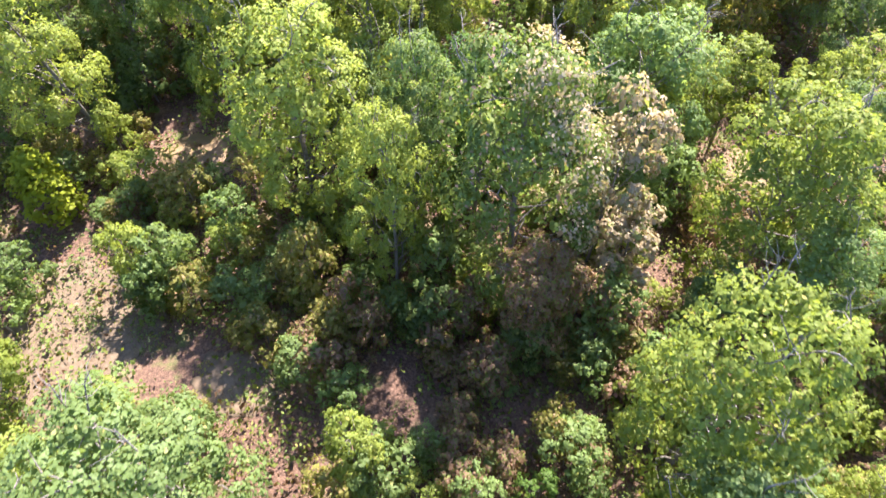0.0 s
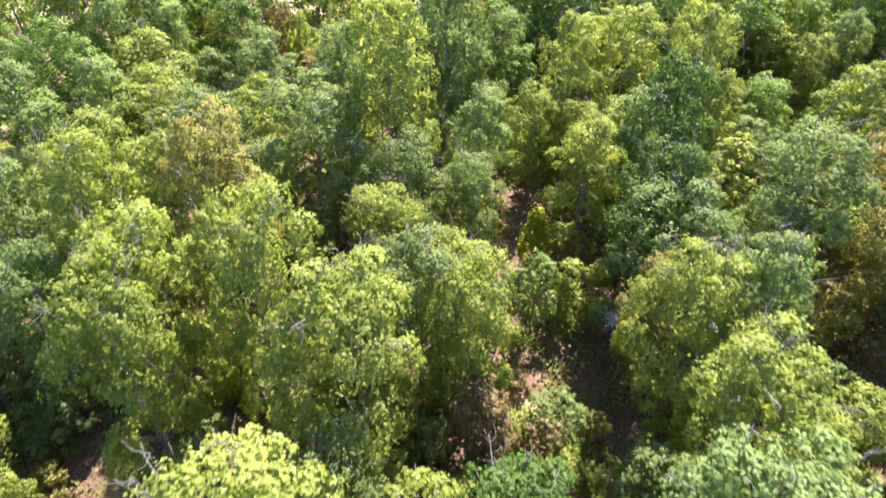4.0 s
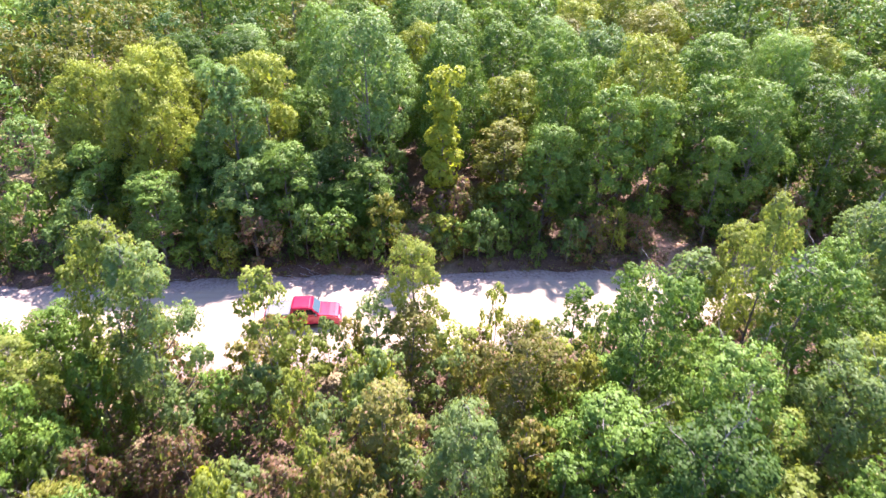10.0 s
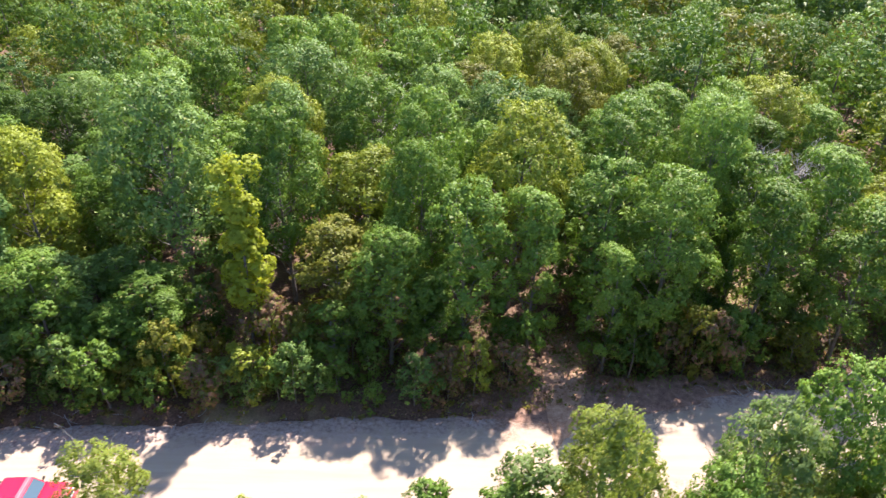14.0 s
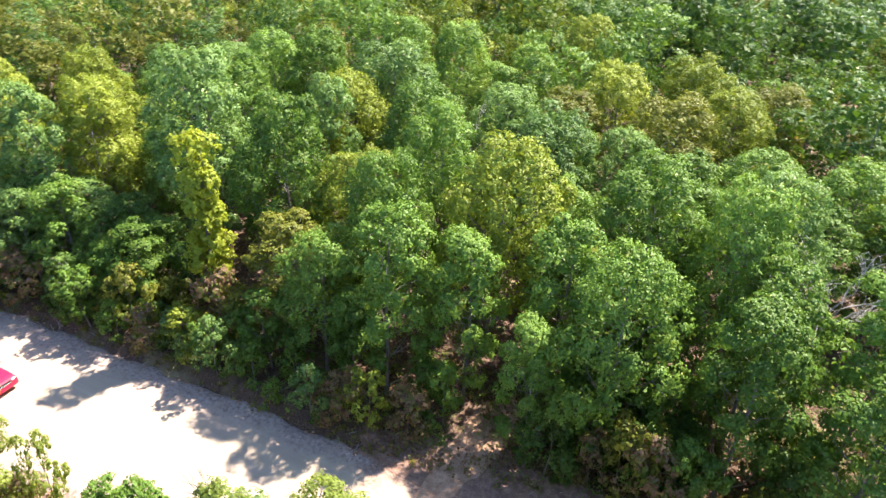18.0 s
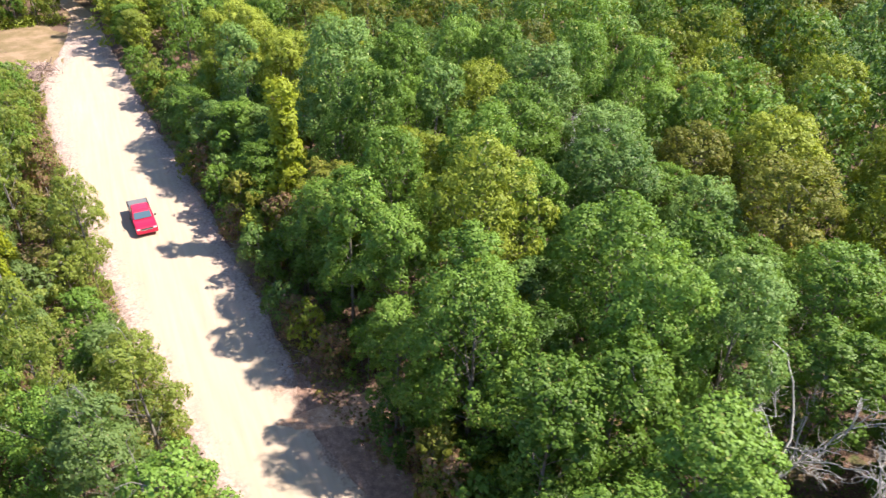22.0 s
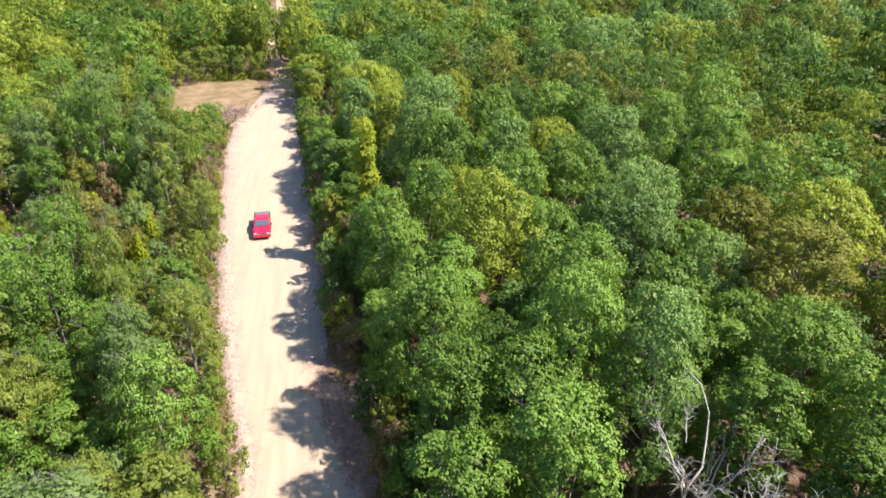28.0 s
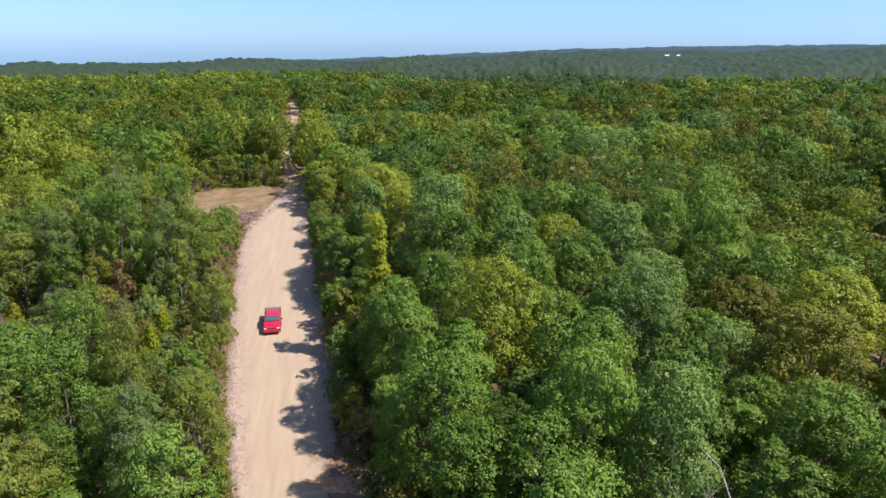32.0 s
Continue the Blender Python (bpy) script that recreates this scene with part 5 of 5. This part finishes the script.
# windscreen and back window lie on the sloping ends of the cab
part("windscreen", slab([(1.298, -0.80, 1.235), (1.298, 0.80, 1.235), (0.812, 0.735, 1.705), (0.812, -0.735, 1.705)], 0.02), SCREEN, cab, "sky-reflecting windscreen")
part("back_window", slab([(-0.892, 0.74, 1.26), (-0.892, -0.74, 1.26), (-0.822, -0.68, 1.70), (-0.822, 0.68, 1.70)], 0.02), GLASS, cab)
part("bed_cover", box(-2.82, -0.90, -0.87, 0.87, 1.26, 1.325, 0.02), VINYL, truck, "grey vinyl bed cover")
part("tailgate", slab([(-2.882, -0.76, 0.72), (-2.882, -0.76, 1.24), (-2.882, 0.76, 1.24), (-2.882, 0.76, 0.72)], 0.02, 0.006), RED, truck)
part("rear_bumper", box(-3.00, -2.80, -0.93, 0.93, 0.46, 0.66, 0.04), CHROME, truck, "chrome rear bumper")
part("front_bumper", box(2.72, 2.97, -0.96, 0.96, 0.40, 0.64, 0.06), RED, truck)
part("grille", box(2.80, 2.90, -0.54, 0.54, 0.70, 0.93, 0.03), TRIM, truck, "black grille")
part("grille_bar", box(2.89, 2.915, -0.50, 0.50, 0.78, 0.815, 0.008), CHROME, truck, "chrome grille bar")
for s in (-1, 1):
    part("hood_crease", slab([(1.46, s * 0.46 - 0.02, 1.186), (1.46, s * 0.46 + 0.02, 1.186), (2.44, s * 0.40 + 0.02, 1.104), (2.44, s * 0.40 - 0.02, 1.104)], 0.012, 0.004), RED, truck)
part("wiper", box(1.36, 1.40, -0.6, 0.1, 1.192, 1.206, 0.004), TRIM, truck)


# ---- brush pile at the edge of the clearing ----
br = np.random.default_rng(404)
BRUSH = dirt_mat("reddish_cut_brush", (0.16, 0.105, 0.085), (0.33, 0.235, 0.20), (0.50, 0.39, 0.35))
for i, (cx, cy, w) in enumerate([(-65.8, 80.9, 4.2), (-57.5, 81.4, 1.6)]):
    pieces = []
    for _ in range(260 if i == 0 else 70):
        p = np.array([br.normal(0, w * 0.5), br.normal(0, w * 0.35), 0])
        z = max(0.05, (2.0 if i == 0 else 0.7) * math.exp(-(p[0] ** 2 + p[1] ** 2) / w ** 2) * br.uniform(0.1, 1))
        d = unit(br.normal(0, 1, 3) * np.array([1, 1, 0.35])) * br.uniform(0.5, 1.4)
        p[2] = z
        pieces.append(branch(br, p - d, p + d, br.uniform(0.03, 0.09), 0.015, 0.08, 4, 4))
    pile = new("brush_pile", mesh_np("brush_pile", *joined(pieces), (BRUSH,)))
    pile.matrix_basis = pose(cx, cy, float(land(cx, cy)) + 0.1)
    tagged(pile, "reddish-brown heap of cut dry branches by the clearing", "brush pile", kind="stuff")

# ---- low undergrowth and dry grass ----
ug = np.random.default_rng(91)


def undergrowth(name, count, x0, x1, y0, y1, tall, size, mat, label, per, loose):
    x, y = ug.uniform(x0, x1, count), ug.uniform(y0, y1, count)
    mid, half = lane(x)
    ok = (np.abs(y - mid) > half + 0.2) & (waves(x, y, 11) > -0.45) & ((((x + 79) / 22) ** 2 + ((y - 77.5) / 11) ** 2) > 1)
    x, y = x[ok], y[ok]
    c = np.stack([x, y, land(x, y) + ug.uniform(0.1, tall, len(x))], -1)
    o = unit(ug.normal(0, 0.7, c.shape) + np.array([0, 0, 0.6]))
    v, f, soft = leaves(ug, c, o, per, size, loose, 0.3)
    return tagged(new(name, mesh_np(name, v, f, (mat,), normals=soft)), label, "undergrowth", kind="stuff")


undergrowth("undergrowth", 4200, -34, 36, -4, 92, 0.9, 0.22, LEAF['G'], "low green undergrowth on the forest floor", 10, 0.34)
undergrowth("dry_undergrowth", 4200, -34, 36, -4, 92, 0.7, 0.26, LEAF['R'], "russet dry leaves and brush on the forest floor", 10, 0.36)
undergrowth("dry_grass", 3000, -34, 36, -4, 92, 0.35, 0.30, LEAF['P'], "tan dry grass in openings of the wood", 10, 0.42)
undergrowth("wood_floor_plants", 2200, -60, 50, 98, 130, 0.6, 0.28, LEAF['R'], "dry brown plants under the dense wood", 8, 0.4)
undergrowth("leaf_drifts", 2600, 12, 48, 98, 116, 0.25, 0.20, LEAF['R'], "reddish-brown fallen leaves at the shaded edge of the lane", 10, 0.5)
undergrowth("young_growth", 2600, -34, 36, -4, 88, 1.5, 0.19, LEAF['Y'], "low yellow-green seedlings and brambles among the trees", 12, 0.42)


def thicket(name, count, x0, x1, y0, y1, mat, label, lo=0.5, hi=1.15, leaf=0.17, near_lane=0.6):
    """Low rounded bushes run together."""
    x, y = ug.uniform(x0, x1, count), ug.uniform(y0, y1, count)
    mid, half = lane(x)
    ok = (np.abs(y - mid) > half + near_lane) & (((x + 16.2) / 3.2) ** 2 + ((y - 29.6) / 2.4) ** 2 > 1)
    x, y = x[ok], y[ok]
    s = ug.uniform(lo, hi, len(x))
    each = 46
    d = unit(ug.normal(0, 1, (len(x), each, 3)) + np.array([0, 0, 0.5]))
    d[..., 2] = np.abs(d[..., 2])
    c = np.stack([x, y, land(x, y)], -1)[:, None] + d * (s[:, None] * ug.uniform(0.6, 1.15, (len(x), each)))[..., None]
    v, f, soft = leaves(ug, c.reshape(-1, 3), d.reshape(-1, 3), 1, leaf, 0.08, plain_tri=True)
    return tagged(new(name, mesh_np(name, v, f, (mat,), normals=soft)), label, "undergrowth", kind="stuff")


thicket("green_thicket", 750, -34, 36, -4, 90, LEAF['G'], "low green bushes and brambles covering the forest floor")
thicket("yellow_green_thicket", 650, -34, 36, -4, 90, LEAF['Y'], "low yellow-green bushes covering the forest floor")
thicket("grey_green_thicket", 500, -34, 36, -4, 90, LEAF['B'], "low grey-green bushes on the forest floor")
thicket("olive_thicket", 500, -34, 36, -4, 90, LEAF['O'], "low olive-brown brush on the forest floor")
thicket("dry_thicket", 420, -34, 36, -4, 90, LEAF['R'], "low russet dry brush on the forest floor", 0.4, 0.9)
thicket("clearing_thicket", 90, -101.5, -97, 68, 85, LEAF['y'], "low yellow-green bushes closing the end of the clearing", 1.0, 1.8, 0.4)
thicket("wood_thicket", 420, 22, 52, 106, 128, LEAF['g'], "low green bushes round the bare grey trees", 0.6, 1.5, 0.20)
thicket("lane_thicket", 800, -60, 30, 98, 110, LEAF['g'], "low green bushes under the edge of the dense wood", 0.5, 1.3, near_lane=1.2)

# ---- sticks, stones and dry tufts along both edges of the lane ----
def edge_places(count, lo, hi):
    x = ug.uniform(-66, 40, count)
    mid, half = lane(x)
    side = np.where(ug.uniform(0, 1, count) < 0.62, -1, 1)
    y = mid + side * half * ug.uniform(lo, hi, count)
    return x, y, land(x, y) + 0.28 * (np.abs(y - mid) < half * 1.0)


x, y, z = edge_places(260, 0.92, 1.16)
sticks = []
for px_, py_, pz_ in zip(x, y, z):
    p, d = np.array([px_, py_, pz_ + 0.06]), unit(ug.normal(0, 1, 3) * np.array([1, 1, 0.12])) * ug.uniform(0.2, 0.8)
    sticks.append(branch(ug, p - d, p + d, ug.uniform(0.012, 0.04), 0.008, 0.1, 4, 4))
tagged(new("roadside_sticks", mesh_np("roadside_sticks", *joined(sticks), (DEAD,))), "dry grey sticks lying along the edges of the lane", "sticks", kind="stuff")

x, y, z = edge_places(900, 0.84, 1.1)
s0 = ug.uniform(0.04, 0.16, len(x))
octa = np.array([(1, 0, 0), (0, 1, 0), (-1, 0, 0), (0, -1, 0), (0, 0, 0.7), (0, 0, -0.7)])
tris = np.array([(0, 1, 4), (1, 2, 4), (2, 3, 4), (3, 0, 4), (1, 0, 5), (2, 1, 5), (3, 2, 5), (0, 3, 5)])
v = np.stack([x, y, z], -1)[:, None] + octa[None] * (s0[:, None, None] * ug.uniform(0.7, 1.3, (len(x), 6, 1)))
f = tris[None] + 6 * np.arange(len(x))[:, None, None]
tagged(new("roadside_stones", mesh_np("roadside_stones", v.reshape(-1, 3), f.reshape(-1, 3), (TRAIL,), smooth=False)), "small reddish stones and clods along the lane", "stones", kind="stuff")

x, y, z = edge_places(700, 0.97, 1.2)
c = np.stack([x, y, z + 0.12], -1)
o = unit(ug.normal(0, 0.6, c.shape) + np.array([0, 0, 0.9]))
v, f, soft = leaves(ug, c, o, 14, 0.22, 0.13, 0.2, True)
tagged(new("roadside_tufts", mesh_np("roadside_tufts", v, f, (LEAF['O'],), normals=soft)), "olive and dry grass tufts along the lane edges", "grass", kind="stuff")

# ---- two white barns far off on the plain ----
WHITE, ROOFING = plain("white_barn_boards", (0.34, 0.36, 0.39), 0.7, grit=0.08), plain("pale_metal_roof", (0.62, 0.63, 0.65), 0.5, 0.2, grit=0.1)
for bear, far, ln in ((0.459, 1700, 9), (0.474, 1730, 7)):
    x, y = 64 - far * math.cos(bear), 102 + far * math.sin(bear)
    barn = new("barn")
    barn.matrix_basis = pose(x, y, float(land(x, y)) + 19, 0, 0, 64)
    part("wall", box(-ln / 2, ln / 2, -4, 4, -20, 2, 0.1, 1), WHITE, barn)
    bm = bmesh.new()
    for e in (-1, 1):
        for f in (-1, 0, 1):
            bm.verts.new((e * (ln / 2 + 0.6), f * 4.5, 2 if f else 5))
    bm.verts.ensure_lookup_table()
    for q in ((0, 1, 4, 3), (1, 2, 5, 4), (0, 2, 1), (3, 4, 5), (0, 3, 5, 2)):
        bm.faces.new([bm.verts[k] for k in q])
    bmesh.ops.recalc_face_normals(bm, faces=bm.faces)
    part("roof", bm, ROOFING, barn)
    tagged(barn, "small white barn with pale roof on the distant plain", "barn", group="far barns")
